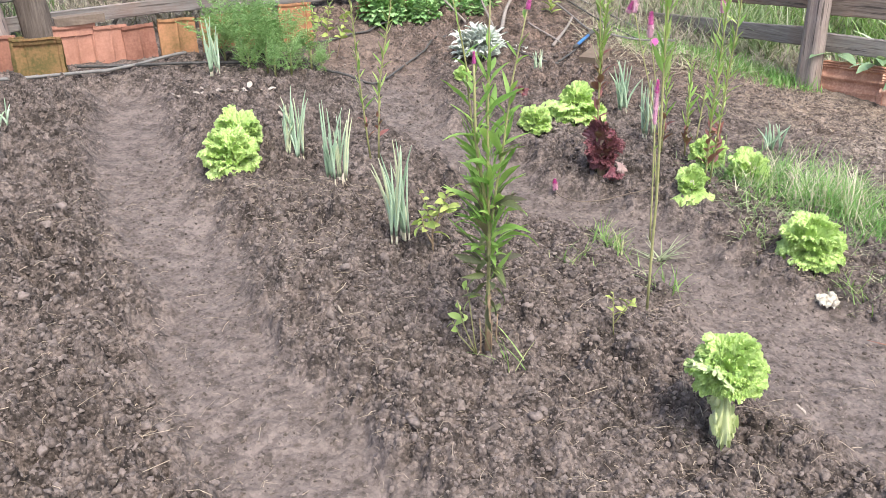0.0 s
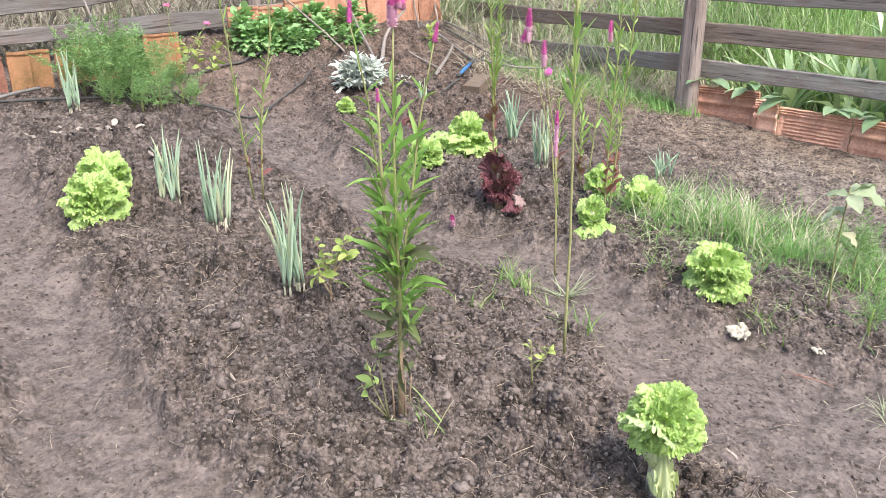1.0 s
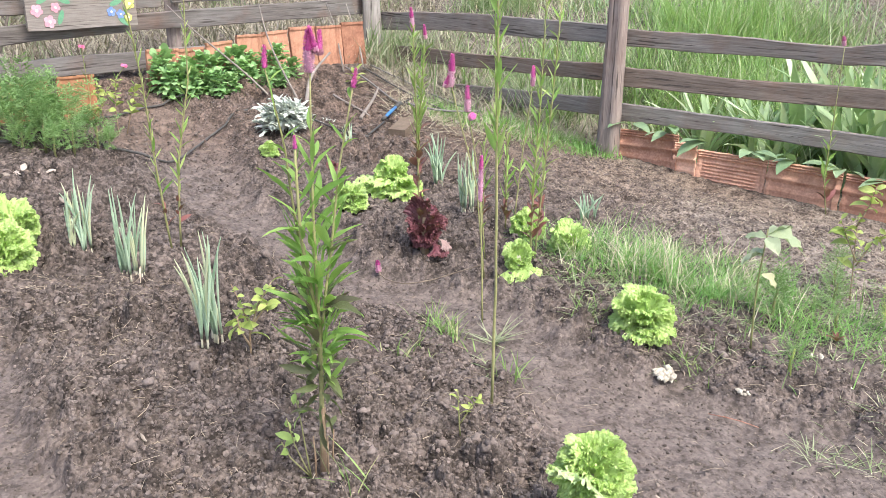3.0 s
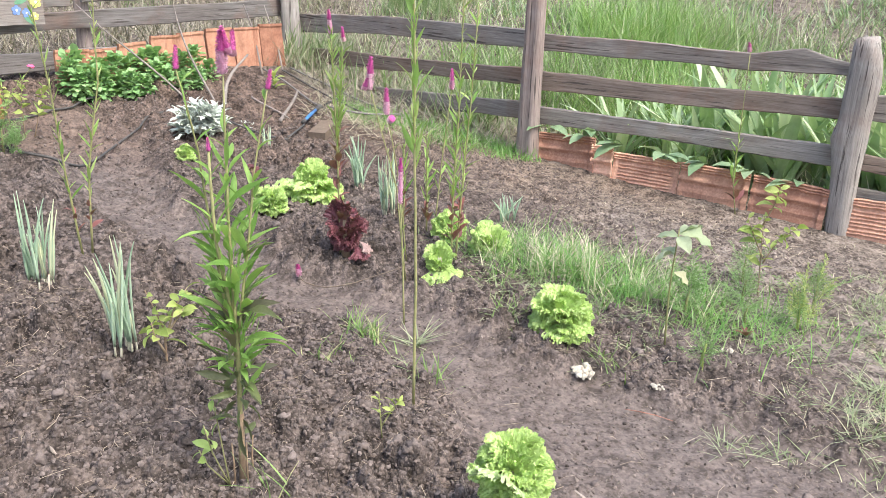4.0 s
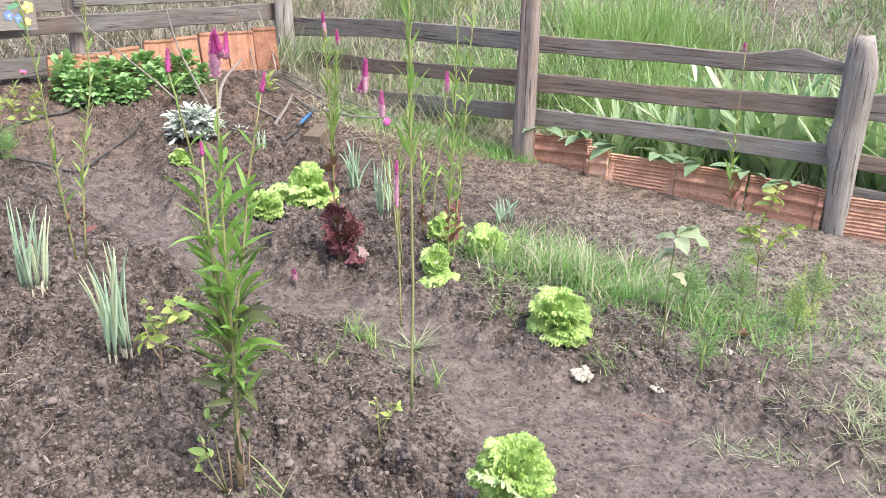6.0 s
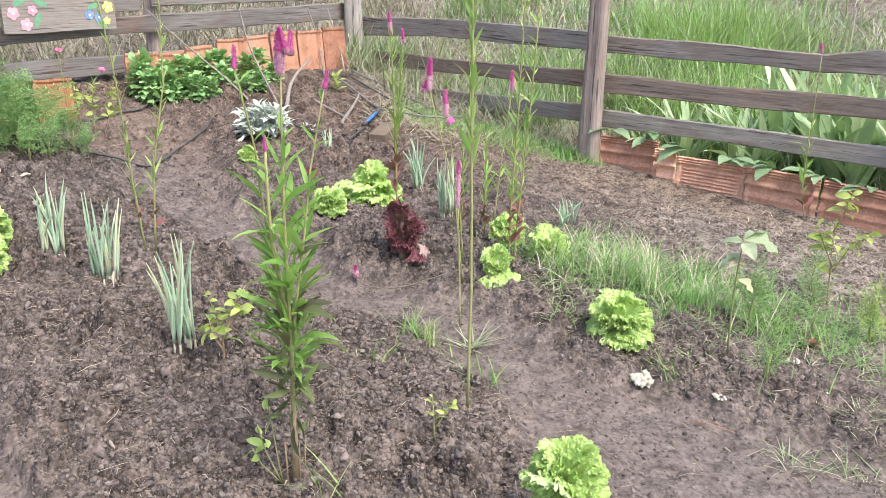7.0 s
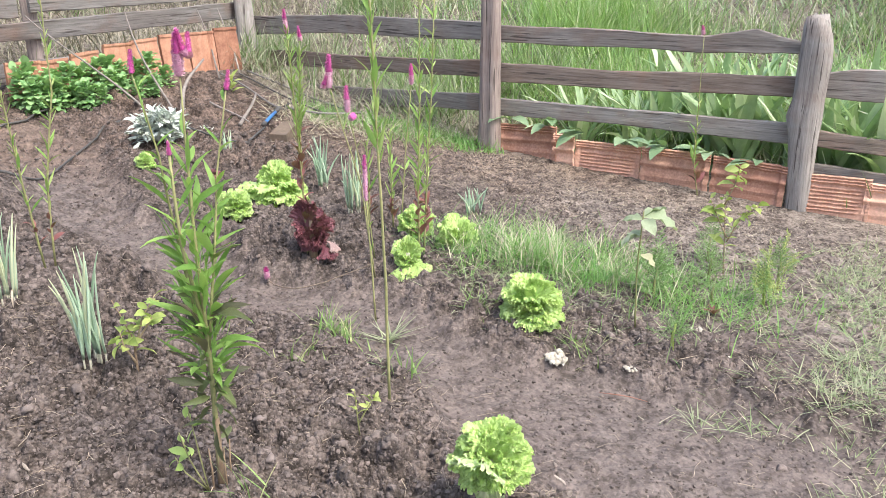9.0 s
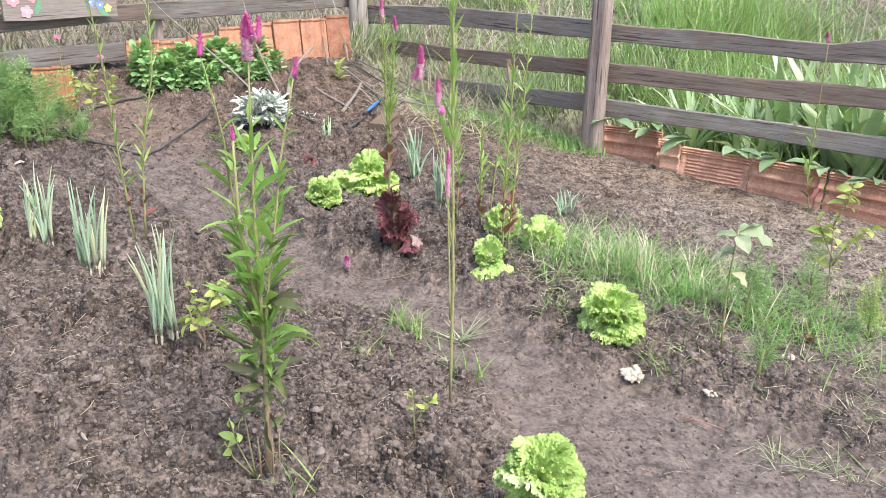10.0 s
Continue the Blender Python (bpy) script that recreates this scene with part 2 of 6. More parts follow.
SOIL = soil_material()
CLOD = rough_material("soil_clods", (0.055, 0.044, 0.039), (0.235, 0.193, 0.176), 70, 0.95, 0.5, 0.004, 160, 0.30)
PATHCRUMB = rough_material("path_crumbs", (0.065, 0.053, 0.046), (0.225, 0.188, 0.167), 45, 0.95, 0.6, 0.004, 150, 0.4)
WOOD = wood_material("weathered_fence_wood", (0.185, 0.165, 0.152), (0.40, 0.37, 0.345))
OLDWOOD = wood_material("old_plank_wood", (0.125, 0.115, 0.11), (0.275, 0.26, 0.25))
BROWNWOOD = wood_material("brown_fence_wood", (0.16, 0.125, 0.105), (0.36, 0.30, 0.26), warm=(0.26, 0.13, 0.08))
PALEWOOD = wood_material("pale_stripped_wood", (0.27, 0.25, 0.235), (0.52, 0.49, 0.46), (60.0, 60.0, 2.2))
POSTWOOD = wood_material("weathered_post_wood", (0.25, 0.202, 0.185), (0.50, 0.425, 0.39), (60.0, 60.0, 2.2))
DARKWOOD = wood_material("dark_old_wood", (0.08, 0.065, 0.055), (0.2, 0.17, 0.15), (60.0, 60.0, 2.2))
CLAY = rough_material("terracotta", (0.36, 0.185, 0.13), (0.80, 0.49, 0.36), 9, 0.85, 0.35, 0.006, 70, 0.35)
UPCLAY = rough_material("orange_terracotta", (0.24, 0.11, 0.072), (0.56, 0.30, 0.20), 9, 0.85, 0.35, 0.006, 70, 0.35)
DARKCLAY = rough_material("dark_terracotta", (0.20, 0.09, 0.065), (0.44, 0.225, 0.165), 7, 0.9, 0.35, 0.006, 60, 0.35)
MOSSCLAY = rough_material("mossy_terracotta", (0.11, 0.095, 0.035), (0.44, 0.215, 0.12), 6, 0.9, 0.35, 0.006, 60, 0.25)
LETTUCE = leaf_material("frilly_lettuce", (0.42, 0.59, 0.17), (0.72, 0.87, 0.41), None, 0.42, 0.35)
OLDLEAF = leaf_material("old_pale_leaf", (0.45, 0.52, 0.25), (0.70, 0.74, 0.45), None, 0.5, 0.3)
REDLEAF = leaf_material("red_lettuce", (0.10, 0.030, 0.045), (0.25, 0.09, 0.11), None, 0.4, 0.15)
PLUMRED = leaf_material("plum_red_leaf", (0.14, 0.045, 0.055), (0.28, 0.10, 0.10), None, 0.45, 0.2)
ONION = leaf_material("onion_green", (0.31, 0.45, 0.31), (0.53, 0.66, 0.49), (0.60, 0.62, 0.40), 0.38, 0.12)
ONIONBASE = leaf_material("onion_white", (0.45, 0.45, 0.33), (0.66, 0.62, 0.5), None, 0.5, 0.1)
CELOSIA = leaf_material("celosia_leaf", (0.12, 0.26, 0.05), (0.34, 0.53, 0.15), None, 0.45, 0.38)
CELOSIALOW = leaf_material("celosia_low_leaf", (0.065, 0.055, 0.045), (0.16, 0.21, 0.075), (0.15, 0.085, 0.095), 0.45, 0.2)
STEM = rough_material("green_stem", (0.19, 0.20, 0.08), (0.36, 0.35, 0.17), 20, 0.55, 0.15, 0.003, 120, 0.2)
TANSTEM = rough_material("woody_stem", (0.22, 0.15, 0.10), (0.42, 0.33, 0.22), 20, 0.75, 0.3, 0.003, 120, 0.3)
MAGENTA = leaf_material("magenta_floret", (0.52, 0.05, 0.31), (0.78, 0.20, 0.54), None, 0.6, 0.2)
PINK = leaf_material("faded_pink_floret", (0.62, 0.24, 0.45), (0.90, 0.66, 0.76), None, 0.7, 0.2)
HOT = leaf_material("pink_petal", (0.75, 0.12, 0.33), (0.85, 0.25, 0.45), None, 0.6, 0.2)
FEATHER = leaf_material("feathery_leaf", (0.075, 0.18, 0.05), (0.32, 0.48, 0.21), None, 0.55, 0.3)
YELLOWFEATHER = leaf_material("yellow_feathery_leaf", (0.30, 0.38, 0.10), (0.52, 0.58, 0.22), None, 0.55, 0.25)
BROAD = leaf_material("broad_green_leaf", (0.15, 0.32, 0.11), (0.40, 0.60, 0.29), None, 0.62, 0.3)
YOUNG = leaf_material("young_yellow_leaf", (0.26, 0.36, 0.09), (0.46, 0.52, 0.17), None, 0.45, 0.3)
YOUNGGREEN = leaf_material("young_green_leaf", (0.21, 0.33, 0.08), (0.41, 0.52, 0.19), None, 0.45, 0.3)
PALE = leaf_material("pale_yellowed_leaf", (0.30, 0.37, 0.23), (0.49, 0.54, 0.38), (0.50, 0.47, 0.30), 0.5, 0.25)
SILVER = leaf_material("silver_felted_leaf", (0.46, 0.52, 0.48), (0.74, 0.78, 0.73), None, 0.8, 0.1)
GRASS = leaf_material("green_grass", (0.10, 0.20, 0.05), (0.30, 0.42, 0.16), (0.44, 0.42, 0.24), 0.5, 0.3)
GREYGRASS = leaf_material("grey_green_grass", (0.17, 0.21, 0.115), (0.38, 0.41, 0.27), None, 0.6, 0.2)
LUSHGRASS = leaf_material("lush_grass", (0.15, 0.29, 0.08), (0.36, 0.51, 0.22), (0.50, 0.52, 0.36), 0.45, 0.35)
PATCHGRASS = leaf_material("fine_patch_grass", (0.06, 0.18, 0.04), (0.24, 0.45, 0.13), (0.34, 0.44, 0.22), 0.5, 0.3)
DUSTY = leaf_material("dusty_pink_leaf", (0.30, 0.20, 0.19), (0.48, 0.36, 0.34), None, 0.7, 0.1)
WILDGRASS = leaf_material("thin_wild_grass", (0.13, 0.19, 0.085), (0.32, 0.38, 0.22), (0.46, 0.42, 0.31), 0.6, 0.25)
TALLGRASS = leaf_material("meadow_grass", (0.10, 0.175, 0.065), (0.34, 0.42, 0.25), (0.60, 0.57, 0.47), 0.5, 0.3)
DRYGRASS = leaf_material("dry_grass", (0.34, 0.30, 0.21), (0.66, 0.60, 0.47), None, 0.8, 0.15)
DRYBANK = leaf_material("old_dry_grass", (0.13, 0.11, 0.08), (0.46, 0.42, 0.34), None, 0.8, 0.12)
OVERHANG = leaf_material("grey_green_leaf", (0.16, 0.27, 0.14), (0.36, 0.47, 0.30), None, 0.4, 0.2)
IRIS = leaf_material("strap_leaf", (0.22, 0.36, 0.17), (0.48, 0.60, 0.38), (0.58, 0.66, 0.48), 0.4, 0.3)
HOSE = rough_material("black_hose", (0.03, 0.03, 0.03), (0.12, 0.115, 0.11), 15, 0.6, 0.1, 0.002, 80, 0.1)
GREYHOSE = rough_material("dusty_grey_hose", (0.12, 0.115, 0.11), (0.26, 0.25, 0.24), 15, 0.7, 0.1, 0.002, 80, 0.1)
TWIG = rough_material("grey_twig", (0.14, 0.12, 0.105), (0.34, 0.30, 0.27), 25, 0.85, 0.3, 0.003, 150, 0.3)
BLUE = rough_material("blue_plastic", (0.03, 0.13, 0.36), (0.10, 0.26, 0.55), 20, 0.4, 0.05, 0.001, 80, 0.1)
SHELL = rough_material("eggshell_white", (0.22, 0.185, 0.155), (0.46, 0.40, 0.35), 60, 0.8, 0.3, 0.003, 200, 0.4)
STONE = rough_material("pale_stone", (0.30, 0.26, 0.21), (0.64, 0.60, 0.51), 50, 0.85, 0.5, 0.004, 160, 0.2)
STRAW = rough_material("straw", (0.13, 0.10, 0.08), (0.42, 0.35, 0.27), 30, 0.85, 0.2, 0.002, 150, 0.6)
RIBLEAF = leaf_material("pale_ribbed_leaf", (0.46, 0.60, 0.26), (0.68, 0.78, 0.46), None, 0.4, 0.3)
PETALPINK = rough_material("painted_pink", (0.70, 0.28, 0.36), (0.86, 0.50, 0.56), 40, 0.6, 0.1, 0.001, 120, 0.2)
PETALBLUE = rough_material("painted_blue", (0.14, 0.24, 0.55), (0.30, 0.42, 0.70), 40, 0.6, 0.1, 0.001, 120, 0.2)
PETALYELLOW = rough_material("painted_yellow", (0.72, 0.66, 0.14), (0.85, 0.80, 0.30), 40, 0.6, 0.1, 0.001, 120, 0.1)
PAINTGREEN = rough_material("painted_green", (0.10, 0.30, 0.18), (0.22, 0.42, 0.26), 40, 0.6, 0.1, 0.001, 120, 0.1)
PAINTWHITE = rough_material("painted_white", (0.7, 0.68, 0.66), (0.82, 0.8, 0.78), 40, 0.6, 0.1, 0.001, 120, 0.1)


# ---- helpers for building ----
class Shape:
    """Vertices and faces of one mesh."""

    def __init__(self):
        self.v, self.f = [], []

    def grid(self, rows, closed=False):
        at, w = len(self.v), len(rows[0])
        for r in rows:
            self.v.extend(tuple(p) for p in r)
        for i in range(len(rows) - 1):
            for j in range(w if closed else w - 1):
                k = (j + 1) % w
                self.f.append((at + i * w + j, at + i * w + k, at + (i + 1) * w + k, at + (i + 1) * w + j))
        return at

    def tube(self, points, radii, sides=6, cap=True):
        points = [Vector(p) for p in points]
        rows, side = [], None
        for i, p in enumerate(points):
            d = (points[min(i + 1, len(points) - 1)] - points[max(i - 1, 0)]).normalized()
            if side is None:
                side = d.orthogonal().normalized()
            side = (side - d * side.dot(d)).normalized()
            up = d.cross(side)
            r = radii[i] if isinstance(radii, (list, tuple)) else radii
            rows.append([p + side * (r * math.cos(a)) + up * (r * math.sin(a)) for a in (2 * math.pi * k / sides for k in range(sides))])
        at = self.grid(rows, True)
        if cap:
            self.f.append(tuple(at + k for k in reversed(range(sides))))
            end = at + (len(points) - 1) * sides
            self.f.append(tuple(end + k for k in range(sides)))
        return self

    def leaf(self, root, out, length, width, droop=0.4, fold=0.25, segs=5, roll=0.0, peak=0.45, stalk=0.08, across=3, wave=0.0, oval=False):
        """A pointed leaf that leaves root towards out and bends down on its way."""
        d = Vector(out).normalized()
        side = d.cross(Vector((0, 0, 1)))
        side = side.normalized() if side.length > 1e-4 else Vector((1, 0, 0))
        if roll:
            side = (Matrix.Rotation(roll, 3, d) @ side).normalized()
        p, rows = Vector(root), []
        for i in range(segs + 1):
            s = i / segs
            k = s / peak if s < peak else (1 - s) / (1 - peak)
            w = width * 0.5 * max(stalk if s < 0.2 else 0.0, math.sin(min(1, max(0, k)) * math.pi / 2) ** 0.9)
            if oval:
                w = width * 0.5 * max(stalk if s < 0.35 else 0.03, math.sin(math.pi * max(0.0, (s - 0.22) / 0.78) ** 0.9) ** 0.6 if s > 0.22 else 0.0)
            elif i == segs:
                w = width * 0.02
            n = side.cross(d).normalized()
            row = []
            for j in range(across):
                c = 2 * j / (across - 1) - 1
                row.append(p + side * (w * c) + n * (fold * w * abs(c) + wave * w * math.sin(s * 13 + c * 4)))
            rows.append(row)
            d = (Matrix.Rotation(-droop / segs, 3, side) @ d).normalized()
            p = p + d * (length / segs)
        self.grid(rows)
        return self

    def lump(self, at, size, rnd, flat=0.7):
        t = (1 + 5 ** 0.5) / 2
        base = [(-1, t, 0), (1, t, 0), (-1, -t, 0), (1, -t, 0), (0, -1, t), (0, 1, t), (0, -1, -t), (0, 1, -t), (t, 0, -1), (t, 0, 1), (-t, 0, -1), (-t, 0, 1)]
        face = [(0, 11, 5), (0, 5, 1), (0, 1, 7), (0, 7, 10), (0, 10, 11), (1, 5, 9), (5, 11, 4), (11, 10, 2), (10, 7, 6), (7, 1, 8), (3, 9, 4), (3, 4, 2), (3, 2, 6), (3, 6, 8), (3, 8, 9), (4, 9, 5), (2, 4, 11), (6, 2, 10), (8, 6, 7), (9, 8, 1)]
        k, a = len(self.v), rnd.uniform(0, 6.3)
        ca, sa = math.cos(a), math.sin(a)
        sx, sy = rnd.uniform(0.7, 1.3), rnd.uniform(0.7, 1.3)
        for x, y, z in base:
            r = size * 0.27 * rnd.uniform(0.55, 1.35)
            x, y, z = x * r * sx, y * r * sy, z * r * flat
            self.v.append((at[0] + x * ca - y * sa, at[1] + x * sa + y * ca, at[2] + z))
        low = [i for i, q in enumerate(base) if q[2] < -0.5]
        self.f.extend(tuple(k + i for i in f) for f in face if sum(i in low for i in f) < 2)
        return self

    def clump(self, at, size, rnd, flat=0.8):
        """A rugged clod with knobs and hollows."""
        seed, ca = rnd.uniform(0, 99), rnd.uniform(0, 6.3)
        wide, k = rnd.uniform(0.8, 1.3), len(self.v)
        for x, y, z in CLODBALL[0]:
            r = size * 0.5 * (1 + 0.75 * noise.noise((x * 1.3 + seed, y * 1.3, z * 1.3)) + 0.45 * noise.noise((x * 3.4, y * 3.4 + seed, z * 3.4)))
            u, v = x * r * wide, y * r / wide
            self.v.append((at[0] + u * math.cos(ca) - v * math.sin(ca), at[1] + u * math.sin(ca) + v * math.cos(ca), at[2] + z * r * flat))
        self.f.extend(tuple(k + i for i in f) for f in CLODBALL[1])
        return self

    def mesh(self, name, material, flat=False):
        m = bpy.data.meshes.new(name)
        m.from_pydata([tuple(p) for p in self.v], [], self.f)
        m.materials.append(material)
        m.polygons.foreach_set("use_smooth", [not flat] * len(m.polygons))
        m.update()
        return m


def clod_ball():
    """Points and faces of a fine ball without its underside."""
    bm = bmesh.new()
    bmesh.ops.create_icosphere(bm, subdivisions=2, radius=1.0)
    bm.verts.ensure_lookup_table()
    out = [tuple(v.co) for v in bm.verts], [tuple(v.index for v in f.verts) for f in bm.faces if f.calc_center_median().z > -0.45]
    bm.free()
    return out


CLODBALL = clod_ball()


def thing(name, at, label, category, group="", turn=0.0, lean=0.0, size=1.0, kind=""):
    ob = new(name)
    ob.empty_display_size = 0.05
    ob.matrix_basis = pose(*at, lean, 0, turn) @ Matrix.Scale(size, 4)
    return tagged(ob, label, category, group, kind)


def part(name, shape, material, parent, label="", m=None, flat=False):
    ob = new(name, shape.mesh(name, material, flat) if isinstance(shape, Shape) else shape)
    ob.parent = parent
    if m is not None:
        ob.matrix_basis = m
    if label:
        ob["label"] = label
    return ob


def single(name, shape, material, label, category, group="", kind="", m=None, flat=False):
    ob = new(name, shape.mesh(name, material, flat))
    if m is not None:
        ob.matrix_basis = m
    return tagged(ob, label, category, group, kind)


# ---- the ground: one sheet from the beds to the far meadow ----
def spokes():
    """Directions of the ground's mesh: close together over the beds, wide elsewhere."""
    out = list(np.arange(-34.0, 52.0, 0.14))
    step = 0.14
    while out[-1] + step < 324:
        step = min(step * 1.3, 6.0) if out[-1] < 190 else max(min(step, (326 - out[-1]) * 0.25), 0.3)
        out.append(out[-1] + step)
    return np.radians(np.array([v for v in out if v < 325.8]))


def rings():
    out, r = [], 0.05
    while r < 90:
        out.append(r)
        r += 0.12 if r < 1.2 else r * 0.0032 if r < 9.2 else r * 0.05
    return np.array(out)


def clods(x, y):
    """The crumbs of the dug soil and the unevenness of the paths."""
    d, o = dug(x, y), outside(x, y)
    d = np.maximum(d, 0.6 * smooth(4.2, 5.0, y))
    rough = (0.10 + 0.90 * d) * (1 - smooth(-0.2, 0.6, o)) * (1 - 0.85 * smooth(-0.95, -0.6, o) * smooth(1.4, 1.8, -x))
    h = 0.040 * lumps(x, y, 0.13, 1) + 0.040 * lumps(x, y, 0.062, 2) + 0.028 * lumps(x, y, 0.034, 3) + 0.018 * lumps(x, y, 0.021, 4)
    h = h + 0.042 * (value_noise(x * 14, y * 17, 3) - 0.5) + 0.034 * (value_noise(x * 33, y * 38, 1) - 0.5)
    h = h + 0.010 * (value_noise(x * 67, y * 71, 0) - 0.5)
    patch = 0.25 + 0.95 * value_noise(x * 3.1, y * 3.1, 1)
    calm = 1 - 0.65 * smooth(-0.1, 0.8, x - 1.35 + 0.25 * (y - 3.0))
    trodden = (0.014 * (value_noise(x * 9, y * 9, 3) - 0.5) + 0.008 * (value_noise(x * 33, y * 33, 1) - 0.5)) * (1 - d)
    fine = 0.014 * (value_noise(x * 45, y * 45, 2) - 0.5)
    patch = patch * (1.45 + 0.40 * smooth(0.05, 0.35, 0.2 - 0.52 * (y - 0.4) - x))
    return (h - 0.026) * rough * patch * calm + trodden + fine * (0.15 + 0.85 * rough)


def build_ground():
    turn, far = spokes(), rings()
    ga, gr = np.meshgrid(turn, far)
    x, y = (0.08 + gr * np.sin(ga)).ravel(), (-0.2 + gr * np.cos(ga)).ravel()
    apart = np.maximum(np.broadcast_to(np.gradient(turn)[None, :], ga.shape) * gr, np.broadcast_to(np.gradient(far)[:, None], ga.shape)).ravel()
    z = land(x, y) + clods(x, y) * (1 - smooth(0.035, 0.09, apart))
    w, h = len(turn), len(far)
    i = np.arange(w * h).reshape(h, w)
    j = np.roll(i, -1, axis=1)
    quads = np.stack([i[:-1], j[:-1], j[1:], i[1:]], -1).reshape(-1, 4)
    m = bpy.data.meshes.new("ground")
    m.vertices.add(len(x))
    m.vertices.foreach_set("co", np.stack([x, y, z], 1).ravel())
    m.loops.add(quads.size)
    m.loops.foreach_set("vertex_index", quads.ravel())
    m.polygons.add(len(quads))
    m.polygons.foreach_set("loop_start", np.arange(0, quads.size, 4))
    m.polygons.foreach_set("use_smooth", np.ones(len(quads), bool))
    m.update(calc_edges=True)
    a = m.attributes.new("dug", "FLOAT", "POINT")
    a.data.foreach_set("value", dug(x, y) * (1 - 0.45 * smooth(0.9, 2.2, x + 0.3 * (y - 3)) * smooth(0, 1, 4.5 - y)))
    lit = smooth(0.35, 1.1, x - 1.6 + 0.25 * (y - 3.0)) * smooth(2.4, 3.4, y + 0.25 * x) * 0.8
    lit = np.clip(lit * (0.5 + value_noise(x * 5, y * 5, 1)) + smooth(0.0, 0.5, outside(x, y)), 0, 1)
    a = m.attributes.new("litter", "FLOAT", "POINT")
    a.data.foreach_set("value", lit)
    a = m.attributes.new("clay", "FLOAT", "POINT")
    a.data.foreach_set("value", smooth(4.7, 5.9, y + 0.25 * x + 0.5 * (value_noise(x * 3, y * 3, 1) - 0.5)) * (1 - smooth(-0.1, 0.4, outside(x, y))) * (0.5 + 0.5 * value_noise(x * 2.2, y * 2.2, 2)))
    m.materials.append(SOIL)
    return tagged(new("ground", m), "dark brown dug garden soil with trodden paths between beds", "ground", kind="structure")


build_ground()


# ---- fences of rough weathered boards ----
def board(table, thick, rnd, sag=0.012):
    """A split board along x. table: rows of (metres along, lower edge, upper edge)."""
    s0, s1 = table[0][0], table[-1][0]
    count = max(8, int((s1 - s0) / 0.035))
    shape, seed, rows = Shape(), rnd.uniform(0, 90), []
    for i in range(count + 1):
        s = s0 + (s1 - s0) * i / count
        lo = float(np.interp(s, [r[0] for r in table], [r[1] for r in table]))
        hi = float(np.interp(s, [r[0] for r in table], [r[2] for r in table]))
        lo += sag * (noise.noise((s * 2.3, seed, 0)) + 0.35 * noise.noise((s * 14, seed, 3)))
        hi += sag * (noise.noise((s * 1.9, seed, 7)) + 0.35 * noise.noise((s * 12, seed, 9)))
        t, off = thick * 0.5, 0.012 * noise.noise((s * 1.2, seed, 5))
        c, tilt = min(0.006, t * 0.5), 0.006 * noise.noise((s * 0.7, seed, 15))
        mid = [lo + (hi - lo) * k for k in (0.25, 0.5, 0.75)]
        cut = [0.003 * noise.noise((s * 6, seed + 3 * k, 20)) for k in range(3)]
        ring = [(-t - tilt, lo + c), (-t + c, lo), (t - c, lo), (t, lo + c), (t, hi - c), (t - c, hi), (-t + c, hi), (-t + tilt, hi - c)]
        ring += [(-t + cut[2], mid[2]), (-t + cut[1], mid[1]), (-t + cut[0], mid[0])]
        end = 0.02 * noise.noise((seed, i, 2)) if i in (0, count) else 0
        rows.append([(s + end * (z - lo) / (hi - lo), d + off, z) for d, z in ring])
    k, n = shape.grid(rows, True), 11
    shape.f.append(tuple(k + j for j in reversed(range(n))))
    shape.f.append(tuple(k + count * n + j for j in range(n)))
    return shape


def board_pose(a, b, base, shift):
    turn = math.atan2(b[1] - a[1], b[0] - a[0])
    return pose(a[0] - math.sin(turn) * shift - base[0], a[1] + math.cos(turn) * shift - base[1], -base[2], 0, 0, math.degrees(turn))


def post_shape(levels, rnd, sides=14, crack=True, square=0.85):
    """levels: rows of (height, x, y, half width, half depth)."""
    sh, rows, seed = Shape(), [], rnd.uniform(0, 90)
    count = 26
    hs = [r[0] for r in levels]
    for i in range(count + 1):
        z = hs[0] + (hs[-1] - hs[0]) * i / count
        cx, cy, hw, hd = (float(np.interp(z, hs, [r[k] for r in levels])) for k in (1, 2, 3, 4))
        row = []
        for k in range(sides):
            a = 2 * math.pi * k / sides
            c, s = math.cos(a), math.sin(a)
            p = max(abs(c), abs(s)) ** -square
            r = p * (1 + 0.07 * noise.noise((c * 1.5, s * 1.5 + seed, z * 2.2)) + 0.05 * noise.noise((c * 5, s * 5 + seed, z * 0.8)))
            if crack and k in (sides * 3 // 4, sides * 3 // 4 - 3):
                r *= 0.84
            top = 0.06 * noise.noise((c * 3, s * 3, seed)) if i == count else 0
            row.append((cx + hw * r * c, cy + hd * r * s, z + top))
        rows.append(row)
    k = sh.grid(rows, True)
    tip = rows[-1]
    mid = tuple(sum(p[q] for p in tip) / sides for q in range(3))
    sh.v.append((mid[0], mid[1], mid[2] + 0.02))
    for j in range(sides):
        sh.f.append((k + count * sides + j, k + count * sides + (j + 1) % sides, len(sh.v) - 1))
    return sh


